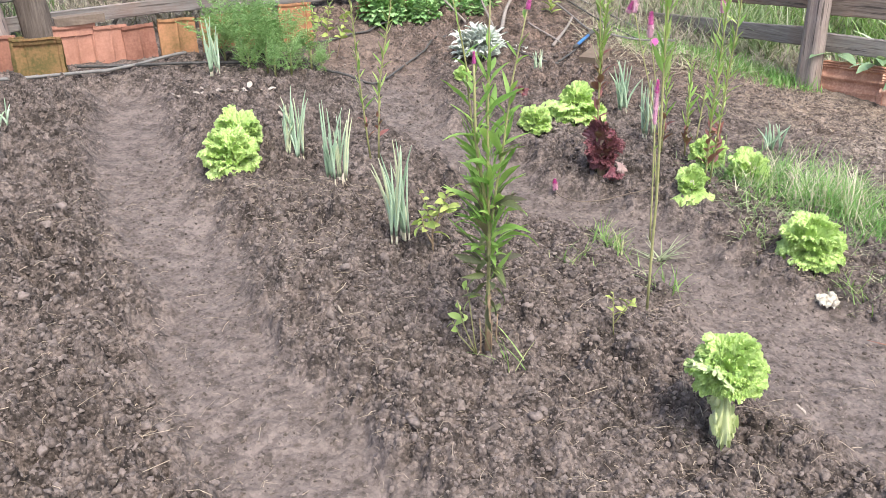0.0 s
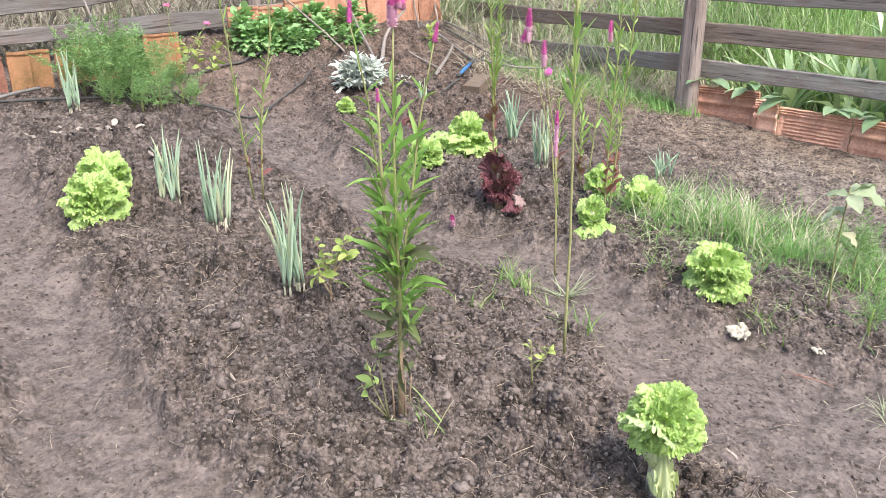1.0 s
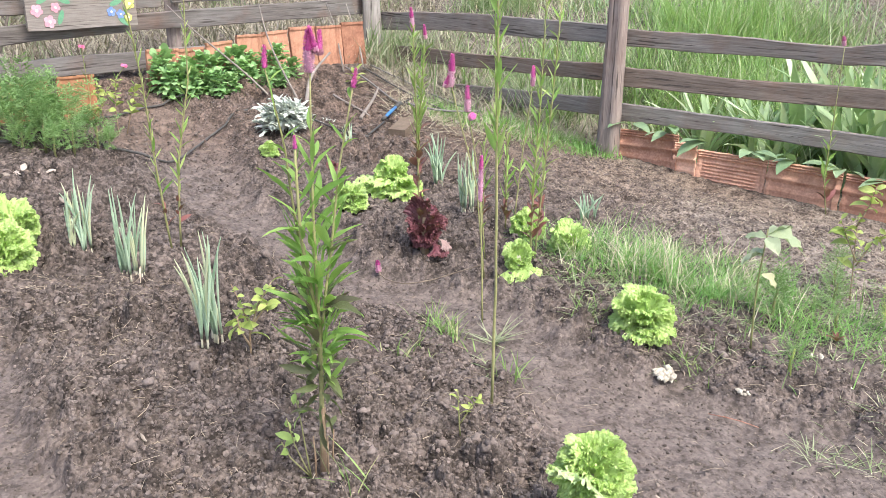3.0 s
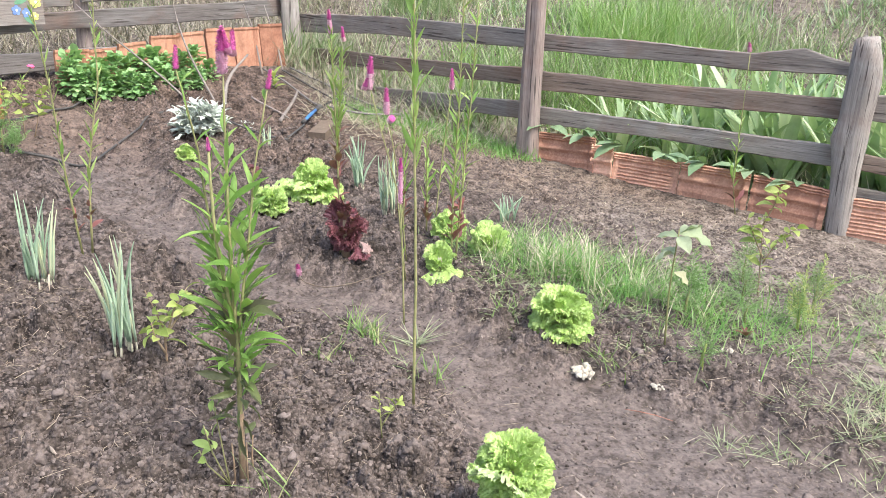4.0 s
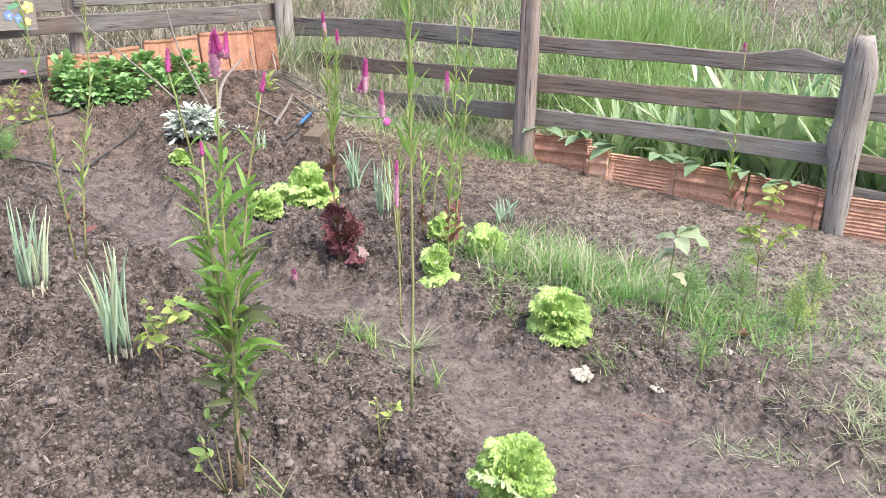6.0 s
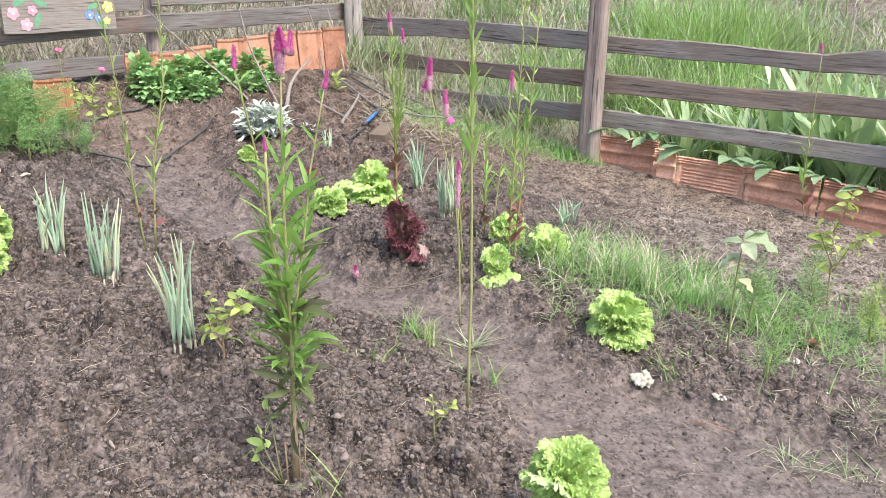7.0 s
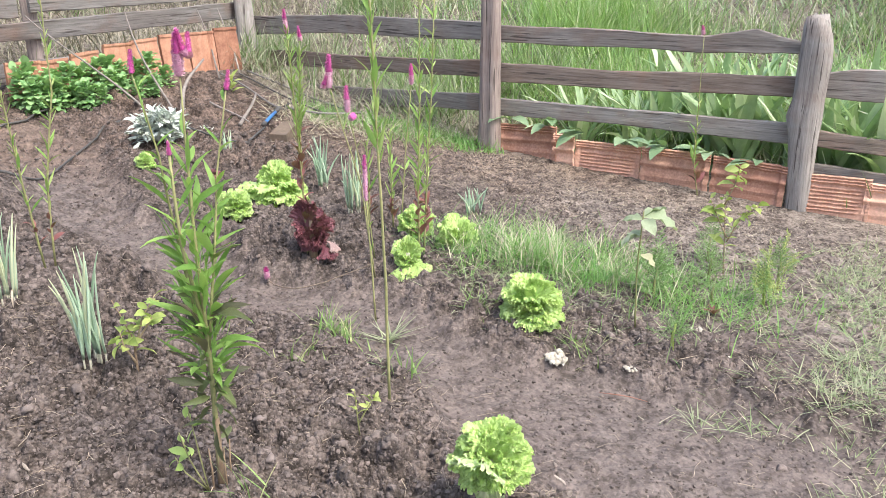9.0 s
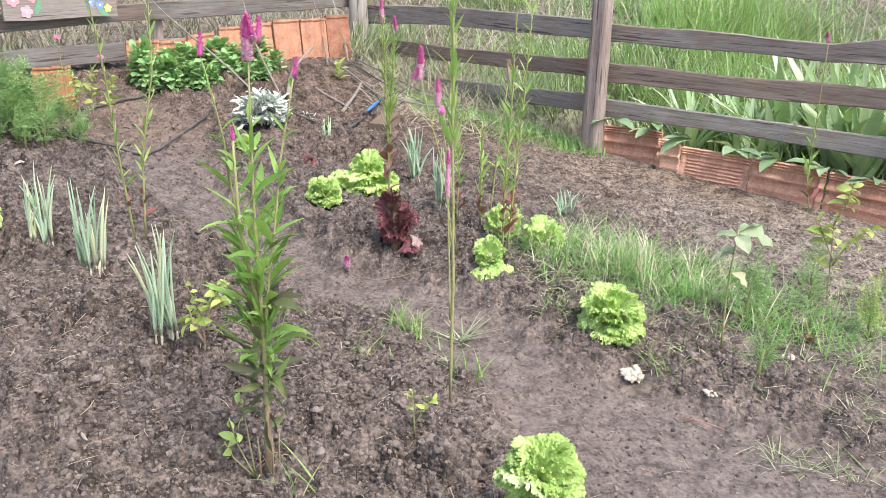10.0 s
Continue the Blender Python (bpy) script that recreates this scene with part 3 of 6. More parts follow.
def build_fences():
    rnd = random.Random(3)
    p0, p1, p2, p3, p4 = FENCE
    # the fence on the side of the strap leaves
    base = (2.46, 5.80, earth(2.46, 5.80))
    f = thing("fence", base, "weathered grey split-board fence beside the vegetable beds", "fence")
    face = math.degrees(math.atan2(p3[1] - p2[1], p3[0] - p2[0]))

    def post(at, levels, label="", turn=None, mat=POSTWOOD, **kw):
        z = earth(*at) + (0.028 if at[0] > 2 else 0.0)
        m = pose(at[0] - base[0], at[1] - base[1], z - base[2] - 0.12, 0, 0, face if turn is None else turn)
        return part("post", post_shape(levels, rnd, **kw), mat, f, label, m)

    post((2.46, 5.80), [(0, 0, 0, 0.078, 0.06), (0.5, 0.0, 0, 0.072, 0.055), (1.0, 0.0, 0, 0.066, 0.05), (1.45, 0.0, 0, 0.062, 0.05)], "square grey post with a long drying crack", sides=20)
    post((3.865, 4.225), [(0, 0.015, 0, 0.072, 0.065), (0.35, 0.0, 0, 0.078, 0.07), (0.55, -0.01, 0, 0.088, 0.075), (0.66, -0.02, 0, 0.104, 0.075), (0.78, -0.005, 0, 0.088, 0.07), (1.0, 0.005, 0, 0.094, 0.07), (1.12, 0.0, 0, 0.088, 0.065), (1.235, -0.02, 0, 0.068, 0.05)], "gnarled grey post with a pointed top", mat=PALEWOOD, square=0.15)
    post((1.13, 8.42), [(0, 0, 0, 0.10, 0.08), (0.6, -0.02, 0, 0.088, 0.07), (1.3, -0.08, 0, 0.075, 0.06)], "pale bark-stripped corner post", turn=0, mat=PALEWOOD, square=0.1)
    far = [((0.05, 0.60, 0.775), (1.14, 0.68, 0.83), (2.0, 0.70, 0.845), (2.86, 0.73, 0.86)),
           ((0.2, 0.34, 0.475), (1.7, 0.41, 0.53), (2.86, 0.465, 0.59)),
           ((0.9, 0.09, 0.22), (1.7, 0.13, 0.265), (2.86, 0.22, 0.345))]
    close = [((-0.03, 0.715, 0.845), (1.0, 0.73, 0.84), (1.5, 0.72, 0.825), (1.68, 0.73, 0.86), (1.8, 0.735, 0.885), (1.95, 0.745, 0.84), (2.12, 0.745, 0.81)),
             ((-0.03, 0.44, 0.575), (1.0, 0.455, 0.575), (2.14, 0.49, 0.615)),
             ((-0.03, 0.20, 0.325), (1.0, 0.215, 0.325), (2.14, 0.20, 0.325))]
    last = [((0.0, 0.50, 0.64), (0.2, 0.485, 0.68), (1.2, 0.5, 0.68), (2.6, 0.36, 0.52)),
            ((0.0, 0.20, 0.30), (0.3, 0.18, 0.275), (1.2, 0.12, 0.22), (2.6, 0.02, 0.14))]
    shelf = [((0.02, 0.0, 0.09), (0.6, -0.05, 0.05), (2.0, -0.15, -0.03))]
    for (a, b), tables in (((p1, p2), far), ((p2, p3), close), ((p3, p4), last + shelf)):
        for i, t in enumerate(tables):
            part("board", board(t, 0.028, rnd, 0.010), BROWNWOOD if i == 1 else WOOD, f, "", board_pose(a, b, base, 0.05), True)
    end = (p4[0] + 0.02, p4[1] + 0.05)
    post(end, [(0, 0, 0, 0.08, 0.07), (0.6, 0, 0, 0.08, 0.07), (1.2, 0, 0, 0.075, 0.07)])
    # the fence behind the tiles
    base = (-1.9, 6.06, earth(-1.9, 6.06))
    f = thing("fence", base, "old grey plank fence behind the upright roof tiles", "fence")
    rows = [((-0.2, 0.86, 1.06), (2.97, 0.89, 1.07), (4.8, 0.905, 1.08)),
            ((1.2, 0.655, 0.785), (2.95, 0.69, 0.815), (4.5, 0.74, 0.865), (6.95, 0.755, 0.90)),
            ((1.5, 0.49, 0.575), (2.26, 0.50, 0.595), (2.92, 0.50, 0.605), (4.5, 0.465, 0.595), (5.2, 0.46, 0.59)),
            ((4.9, 0.93, 1.06), (6.95, 0.94, 1.08))]
    for t in rows:
        part("board", board(t, 0.03, rnd, 0.012), OLDWOOD, f, "", board_pose(p0, p1, base, 0.07), True)
    ux, uy = (p1[0] - p0[0]) / math.hypot(p1[0] - p0[0], p1[1] - p0[1]), (p1[1] - p0[1]) / math.hypot(p1[0] - p0[0], p1[1] - p0[1])
    for s, w, lean in ((1.86, 0.17, -0.10), (2.19, 0.105, -0.09), (4.95, 0.06, 0.0)):
        x, y = p0[0] + ux * s - uy * 0.16 * (s > 4), p0[1] + uy * s + ux * 0.16 * (s > 4)
        part("post", post_shape([(0, 0, 0, w, w * 0.8), (0.5, lean * 0.5, 0, w * 0.9, w * 0.75), (1.3, lean * 1.4, 0, w * 0.8, w * 0.7)], rnd, square=0.1), DARKWOOD if s == 2.19 else POSTWOOD, f, "rounded old tree-trunk post", pose(x - base[0], y - base[1], earth(x, y) - base[2] - 0.1))
    return ux, uy


FX, FY = build_fences()


# ---- clay roof tiles set on edge round the beds ----
def tile_mesh(name, w, h, depth, material, nu=28, nv=64, thick=0.014):
    """A pressed clay tile standing on its lower edge; depth(u, v) gives its ribs."""
    sh = Shape()
    fr, bk = [], []
    for j in range(nv + 1):
        v = j / nv
        r1, r2 = [], []
        for i in range(nu + 1):
            u = i / nu
            d = depth(u, v)
            e = 0.004 * noise.noise((u * 9, v * 9, w * 50))
            r1.append(((u - 0.5) * w + e, -d, v * h + e))
            r2.append(((u - 0.5) * w + e, -d + thick, v * h + e))
        fr.append(r1), bk.append(r2)
    a, b, n = sh.grid(fr), None, nu + 1
    b = len(sh.v)
    for r in bk:
        sh.v.extend(r)
    for j in range(nv):
        for i in range(nu):
            p = b + j * n + i
            sh.f.append((p, p + n, p + n + 1, p + 1))
    for i in range(nu):
        sh.f.append((a + i, b + i, b + i + 1, a + i + 1))
        t = nv * n + i
        sh.f.append((a + t, a + t + 1, b + t + 1, b + t))
    for j in range(nv):
        sh.f.append((a + j * n, a + (j + 1) * n, b + (j + 1) * n, b + j * n))
        t = j * n + nu
        sh.f.append((a + t, b + t, b + t + n, a + t + n))
    return sh.mesh(name, material, True)


def ledge(v, at, w):
    return float(smooth(at - w, at + w, v))


def rib(v, at, w):
    return max(0.0, 1 - abs(v - at) / w)


def side_ribs(u, v):
    lip = 0.011 * (rib(v, 0.97, 0.030) + rib(v, 0.905, 0.030)) + 0.008 * rib(v, 0.85, 0.025) + 0.010 * ledge(v, 0.82, 0.015)
    swell = 0.020 * math.exp(-((v - 0.60) / 0.065) ** 2) + 0.007 * rib(v, 0.30, 0.10)
    return lip + swell + 0.016 * ledge(u, 0.90, 0.01) + 0.008 * (u < 0.05)


def fine_ribs(u, v):
    d = 0.011 * (rib(v, 0.97, 0.028) + rib(v, 0.905, 0.028) + rib(v, 0.84, 0.028)) + 0.006 * ledge(v, 0.80, 0.015)
    for k in range(7):
        d += 0.009 * rib(v, 0.20 + k * 0.085, 0.032) * (1 if 0.10 < u < 0.88 else 0.15)
    return d + 0.010 * (u < 0.05 or u > 0.94)


def channel(u, v):
    return 0.030 * math.sin(math.pi * min(1, max(0, (u - 0.1) / 0.5))) ** 2 + 0.018 * ledge(u, 0.82, 0.03) - 0.012 * rib(u, 0.9, 0.04) + 0.010 * ledge(v, 0.95, 0.015)


def lipped_channel(u, v):
    return 0.026 * rib(u, 0.5, 0.22) + 0.016 * ledge(v, 0.9, 0.015) + 0.012 * ledge(v, 0.96, 0.01) - 0.01 * rib(u, 0.2, 0.06) + 0.010 * (u > 0.9)


def two_waves(u, v):
    return 0.018 * math.sin(u * math.pi * 2) + 0.010 * ledge(v, 0.94, 0.02) + 0.006 * rib(u, 0.5, 0.05)


def framed(u, v):
    inner = (0.12 < u < 0.88) and (v < 0.82)
    return -0.012 * inner + 0.010 * rib(u, 0.5, 0.04) * inner + 0.012 * ledge(v, 0.93, 0.02)


def build_tiles():
    rnd = random.Random(11)
    a, b = (2.55, 5.75), (3.9, 4.12)
    n = math.hypot(b[0] - a[0], b[1] - a[1])
    ux, uy = (b[0] - a[0]) / n, (b[1] - a[1]) / n
    face = math.degrees(math.atan2(uy, ux))
    ribbed, finer = tile_mesh("roof_tile", 0.455, 0.27, side_ribs, CLAY), tile_mesh("roof_tile", 0.46, 0.27, fine_ribs, CLAY)
    short = tile_mesh("roof_tile", 0.16, 0.27, side_ribs, CLAY)
    # metres along the fence, kind, top height, tip
    for s, me, top, tip, lean in ((0.19, ribbed, 0.185, -2.0, -9), (0.475, short, 0.175, -1.0, -5), (0.785, finer, 0.175, 0.5, -8), (1.25, ribbed, 0.20, 1.0, -7), (1.715, ribbed, 0.22, 2.5, -6), (2.20, finer, 0.215, -1.0, -8), (2.62, ribbed, 0.22, 0.0, -7), (3.05, finer, 0.22, 0, -7)):
        x, y = a[0] + ux * s, a[1] + uy * s
        z = earth(x, y) + top - 0.242
        ob = new("roof_tile", me)
        ob.matrix_basis = pose(x, y, z, lean, tip, face + rnd.uniform(-2, 2))
        tagged(ob, "orange clay roof tile on its long edge, ribbed, half buried along the fence", "roof tile", "roof tiles along the fence")
    # upright tiles round the corner bed with broad green leaves
    up, flat_up = tile_mesh("roof_tile", 0.235, 0.44, channel, UPCLAY, thick=0.03), tile_mesh("roof_tile", 0.235, 0.44, two_waves, UPCLAY, thick=0.03)
    n0, n1, n2 = (-0.72, 6.72), (0.38, 7.42), (1.0, 7.78)

    def row(line, count, height, kinds, label, group, tilt=6, jitter=2.0, bury=0.0):
        total = sum(math.hypot(q[0] - p[0], q[1] - p[1]) for p, q in zip(line[:-1], line[1:]))
        for i in range(count):
            s, rest = (i + 0.5) / count * total, 0
            for p, q in zip(line[:-1], line[1:]):
                d = math.hypot(q[0] - p[0], q[1] - p[1])
                if s <= d + 1e-6:
                    break
                s -= d
            x, y = p[0] + (q[0] - p[0]) * s / d, p[1] + (q[1] - p[1]) * s / d
            me = kinds[i % len(kinds)]
            z = earth(x, y) + height[min(i, len(height) - 1)] - me.vertices[-1].co.z + rnd.uniform(-0.008, 0.008)
            ob = new("roof_tile", me)
            ob.matrix_basis = pose(x, y, z, -tilt, rnd.uniform(-jitter, jitter), math.degrees(math.atan2(q[1] - p[1], q[0] - p[0])) + rnd.uniform(-6, 6))
            tagged(ob, label, "roof tile", group)

    row([n0, n1, n2], 8, (0.27, 0.27, 0.29, 0.31, 0.32, 0.33, 0.33, 0.35), (up, flat_up, flat_up), "orange clay roof tile standing upright behind the leafy bed", "upright tiles round the corner bed", 8)
    dark_frame, dark_up = tile_mesh("roof_tile", 0.25, 0.40, framed, DARKCLAY), tile_mesh("roof_tile", 0.235, 0.40, two_waves, DARKCLAY)
    moss = tile_mesh("roof_tile", 0.25, 0.40, two_waves, MOSSCLAY)
    moss_up = tile_mesh("roof_tile", 0.24, 0.40, channel, MOSSCLAY)
    lipped = tile_mesh("roof_tile", 0.255, 0.40, lipped_channel, MOSSCLAY)
    slice_up = tile_mesh("roof_tile", 0.085, 0.40, two_waves, MOSSCLAY)
    curved = tile_mesh("roof_tile", 0.20, 0.40, two_waves, DARKCLAY)
    mossy = "mossy orange clay roof tile standing upright by the fence"
    row([(-2.710, 4.746), (-2.501, 4.852)], 1, (0.205,), (dark_up,), mossy, "upright tiles by the plank fence", 3)
    row([(-2.524, 4.793), (-2.449, 4.831)], 1, (0.210,), (slice_up,), "narrow mossy tile slice between two upright tiles", "upright tiles by the plank fence", 3)
    row([(-2.463, 4.727), (-2.236, 4.842)], 1, (0.215,), (lipped,), mossy, "upright tiles by the plank fence", 3)
    row([(-2.313, 4.844), (-2.237, 4.883)], 1, (0.205,), (slice_up,), "narrow mossy tile slice between two upright tiles", "upright tiles by the plank fence", 3)
    row([(-2.372, 5.069), (-2.157, 5.196)], 1, (0.235,), (dark_frame,), "dull red clay roof tile with a pressed frame, upright by the fence", "upright tiles by the plank fence", 3)
    row([(-2.186, 5.183), (-2.014, 5.285)], 1, (0.225,), (curved,), "pale orange curved clay roof tile standing upright by the fence", "upright tiles by the plank fence", 3)
    row([(-2.034, 5.292), (-1.862, 5.394)], 1, (0.220,), (curved,), "pale orange curved clay roof tile standing upright by the fence", "upright tiles by the plank fence", 3)
    row([(-1.872, 5.402), (-0.98, 6.16)], 4, (0.225, 0.235, 0.25, 0.26), (moss, moss, moss_up, moss_up), "mossy clay roof tile behind the feathery plants", "upright tiles by the plank fence", 6)


build_tiles()


# ---- leaves and flowers shared by the plants ----
def single_leaf(name, material, width, droop, fold=0.25, segs=6, peak=0.42, stalk=0.08, across=3, wave=0.0, oval=False):
    """A leaf one metre long that points along x; its copies are scaled."""
    return Shape().leaf((0, 0, 0), (1, 0, 0), 1.0, width, droop, fold, segs, 0.0, peak, stalk, across, wave, oval).mesh(name, material)


def set_leaf(parent, me, root, turn, rise, length, roll=0.0, wide=1.0, name="leaf", label=""):
    m = pose(*root, 0, 0, turn) @ pose(0, 0, 0, 0, -rise, 0) @ pose(0, 0, 0, roll, 0, 0) @ Matrix.Diagonal((length, length * wide, length, 1))
    return part(name, me, None, parent, label, m)


def on_line(points, k):
    """The place at the share k of a line's length in height."""
    n = len(points) - 1
    i = min(int(k * n), n - 1)
    return Vector(points[i]).lerp(Vector(points[i + 1]), k * n - i)


def spike_shape(rnd, pointed=True, count=170, petal=0.11):
    """A flower spike one metre high and about a third wide."""
    sh = Shape()
    r = (lambda t: 0.15 * (1 - t) ** 0.75 + 0.012) if pointed else (lambda t: 0.13 + 0.03 * math.sin(t * 3.1))
    sh.tube([(0, 0, t / 6) for t in range(7)], [max(0.02, r(t / 6) * 0.8) for t in range(7)], 8)
    for i in range(count):
        t = (i + 0.5) / count
        a = i * 2.39996
        q = r(t)
        d = Vector((math.cos(a), math.sin(a), rnd.uniform(0.25, 0.9)))
        sh.leaf((q * 0.75 * math.cos(a), q * 0.75 * math.sin(a), t), d, petal * rnd.uniform(0.8, 1.3), petal * 0.62, 0.1, 0.3, 2, rnd.uniform(-0.8, 0.8))
    return sh


LEAFRND = random.Random(21)
LANCE = [single_leaf("leaf", CELOSIA, w, d, 0.35, 6, p, 0.06, 3, 0.12) for w, d, p in ((0.17, 0.2, 0.4), (0.215, 0.7, 0.42), (0.15, -0.3, 0.38), (0.185, 0.4, 0.36), (0.20, 1.2, 0.4))]
LANCETHIN = [single_leaf("leaf", YOUNGGREEN, w, d, 0.35, 6, p) for w, d, p in ((0.12, 0.1, 0.4), (0.15, 0.5, 0.42), (0.11, -0.3, 0.38))]
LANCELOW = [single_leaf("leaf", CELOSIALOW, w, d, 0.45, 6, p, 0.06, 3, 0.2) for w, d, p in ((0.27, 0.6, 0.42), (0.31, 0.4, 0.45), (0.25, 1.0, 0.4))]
LANCERED = [single_leaf("leaf", PLUMRED, w, d, 0.35, 6, p) for w, d, p in ((0.36, 0.4, 0.45), (0.42, 0.7, 0.42))]
SPIKE = spike_shape(LEAFRND).mesh("flower_spike", MAGENTA)
SPIKEFAT = spike_shape(LEAFRND, False, 220, 0.12).mesh("flower_spike_base", PINK)


def flower(parent, at, height, fat, faded=0.5, lean=(0.0, 0.0)):
    """A celosia spike: faded pink florets below a magenta tip."""
    m = pose(*at, lean[0], lean[1], LEAFRND.uniform(0, 360))
    low = height * faded
    if faded > 0:
        part("flower_spike_base", SPIKEFAT, None, parent, "faded pink florets", m @ Matrix.Diagonal((fat * 5.8, fat * 5.8, low, 1)))
    part("flower_spike", SPIKE, None, parent, "magenta pointed flower spike", m @ pose(0, 0, low * 0.96) @ Matrix.Diagonal((fat * 6.0, fat * 6.0, height - low, 1)))


def foliage(parent, line, k0, k1, count, size, kinds, rise=(25, 60), start=0.0, taper=0.5, wide=1.0, spread=0.0):
    """Leaves in a spiral on a stem, between two shares of its length."""
    for i in range(count):
        k = k0 + (k1 - k0) * (i + LEAFRND.random()) / count
        s = size * (1 - taper * (k - k0) / (k1 - k0 + 1e-6)) * LEAFRND.uniform(0.45, 1.15)
        turn = start + i * 137.5 + LEAFRND.uniform(-30, 30)
        off = size * spread * LEAFRND.random()
        root = on_line(line, k) + Vector((math.cos(radians(turn)) * off, math.sin(radians(turn)) * off, off * 0.8))
        set_leaf(parent, LEAFRND.choice(kinds), root, turn, LEAFRND.uniform(*rise), s, LEAFRND.uniform(-75, 75), wide)


def stem(parent, line, r0, r1, material=STEM, name="stem", label=""):
    n = 3 * (len(line) - 1)
    pts = [on_line(line, i / n) for i in range(n + 1)]
    pts = [p + Vector((0.004 * noise.noise((p.z * 5, p.x * 9, 1)), 0.004 * noise.noise((p.z * 5, p.y * 9, 4)), 0)) for p in pts]
    part(name, Shape().tube(pts, [r0 + (r1 - r0) * i / n for i in range(n + 1)], 7), material, parent, label)
    return line


OVALGREEN = [single_leaf("leaf", YOUNGGREEN, w, d, 0.3, 5, 0.45) for w, d in ((0.42, 0.6), (0.50, 1.1))]


def celosia_big():
    """The leafy flowering plant that stands in the front of the middle bed."""
    at = (0.165, 2.07)
    p = thing("celosia_plant", (*at, earth(*at) - 0.01), "tall leafy green celosia with magenta flower spikes, in the dug bed", "flower plant", "celosia plants in the beds")
    main = stem(p, [(0, 0, 0), (0.005, 0.0, 0.35), (0.0, 0, 0.7), (0.005, 0, 1.03)], 0.0075, 0.0017)
    left = stem(p, [(0.005, 0, 0.32), (-0.03, 0.01, 0.6), (-0.055, 0.01, 0.85), (-0.09, 0.0, 1.03)], 0.004, 0.0016)
    right = stem(p, [(0.005, 0.0, 0.38), (0.035, -0.01, 0.6), (0.06, 0.0, 0.8), (0.098, 0, 0.99)], 0.004, 0.0016)
    small = stem(p, [(0.0, 0, 0.45), (-0.03, -0.03, 0.65), (-0.035, -0.03, 0.86)], 0.005, 0.003)
    part("stem_foot", Shape().tube([(0.0, 0.0, -0.02), (0.002, 0, 0.09), (0.004, 0, 0.2)], [0.0095, 0.0085, 0.0078], 8), TANSTEM, p, "brown woody foot")
    for d in ((0.028, 0.01), (-0.02, -0.02), (0.012, -0.026)):
        part("dry_stalk", Shape().tube([(d[0], d[1], -0.01), (d[0] * 0.95, d[1] * 0.9, 0.07), (d[0] * 1.1, d[1] * 0.8, 0.13)], [0.003, 0.0025, 0.0015], 5), TANSTEM, p)
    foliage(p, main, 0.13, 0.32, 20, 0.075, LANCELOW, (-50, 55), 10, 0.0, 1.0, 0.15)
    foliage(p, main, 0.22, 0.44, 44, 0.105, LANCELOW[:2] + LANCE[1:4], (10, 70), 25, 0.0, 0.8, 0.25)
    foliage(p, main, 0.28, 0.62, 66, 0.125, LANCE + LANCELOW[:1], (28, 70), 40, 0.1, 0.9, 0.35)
    foliage(p, main, 0.26, 0.58, 30, 0.060, LANCE, (35, 80), 15, 0.0, 1.0, 0.7)
    foliage(p, main, 0.58, 0.88, 18, 0.125, LANCE, (40, 72), 80, 0.35, 0.85)
    foliage(p, left, 0.05, 0.6, 15, 0.125, LANCE, (40, 70), 0, 0.2, 0.85)
    foliage(p, left, 0.55, 0.95, 6, 0.085, LANCE, (40, 72), 60, 0.4, 0.8)
    foliage(p, right, 0.05, 0.6, 15, 0.125, LANCE, (40, 70), 200, 0.2, 0.85)
    foliage(p, right, 0.55, 0.95, 6, 0.085, LANCE, (40, 72), 130, 0.4, 0.8)
    foliage(p, small, 0.1, 0.98, 11, 0.115, LANCE, (40, 72), 100, 0.35, 0.85)
    flower(p, (0.004, 0, 1.02), 0.092, 0.0105, 0.55, (0, 8))
    flower(p, (0.018, -0.006, 1.06), 0.06, 0.0078, 0.25, (0, 16))
    flower(p, (0.028, 0.008, 1.055), 0.055, 0.0072, 0.2, (4, 22))
    flower(p, (-0.09, 0.0, 1.03), 0.048, 0.0062, 0.0, (0, -12))
    flower(p, (0.098, 0, 0.985), 0.042, 0.0058, 0.0, (0, 14))
    flower(p, (-0.035, -0.03, 0.86), 0.03, 0.0048, 0.0)
    for x, y, h, s in ((-0.085, -0.02, 0.19, 0.09), (-0.10, -0.01, 0.12, 0.08), (-0.06, 0.03, 0.23, 0.08)):
        st = stem(p, [(-0.03, 0, 0.0), (x * 0.8, y, h * 0.6), (x, y, h)], 0.002, 0.0015)
        foliage(p, st, 0.55, 1.0, 4, s * 0.62, OVALGREEN, (-10, 40), h * 900, 0.1, 1.0)


def celosia(name, at, lines, label, green=26, size=0.085, red=0, red_to=0.3, low=0, spikes=(), r=0.0048, rise=(45, 75), wide=1.0, first=0.25, last=0.99):
    """A slim tall plant: one or more stems with narrow upright leaves, red ones at its foot."""
    p = thing(name, (*at, earth(*at) - 0.01), label, "flower plant", "celosia plants in the beds")
    for i, line in enumerate(lines):
        stem(p, line, r, 0.0025)
        foliage(p, line, max(first, red_to if red else first), last, int(green * 1.7), size * 1.15, LANCETHIN + LANCE[:1], rise, i * 70, 0.4, wide)
        if red:
            foliage(p, line, 0.1, red_to, red, size * (1.15 if red == 11 else 0.85), LANCERED, (45, 78), i * 50, 0.2)
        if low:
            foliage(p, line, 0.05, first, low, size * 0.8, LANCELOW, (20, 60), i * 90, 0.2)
    for s in spikes:
        flower(p, *s)
    return p


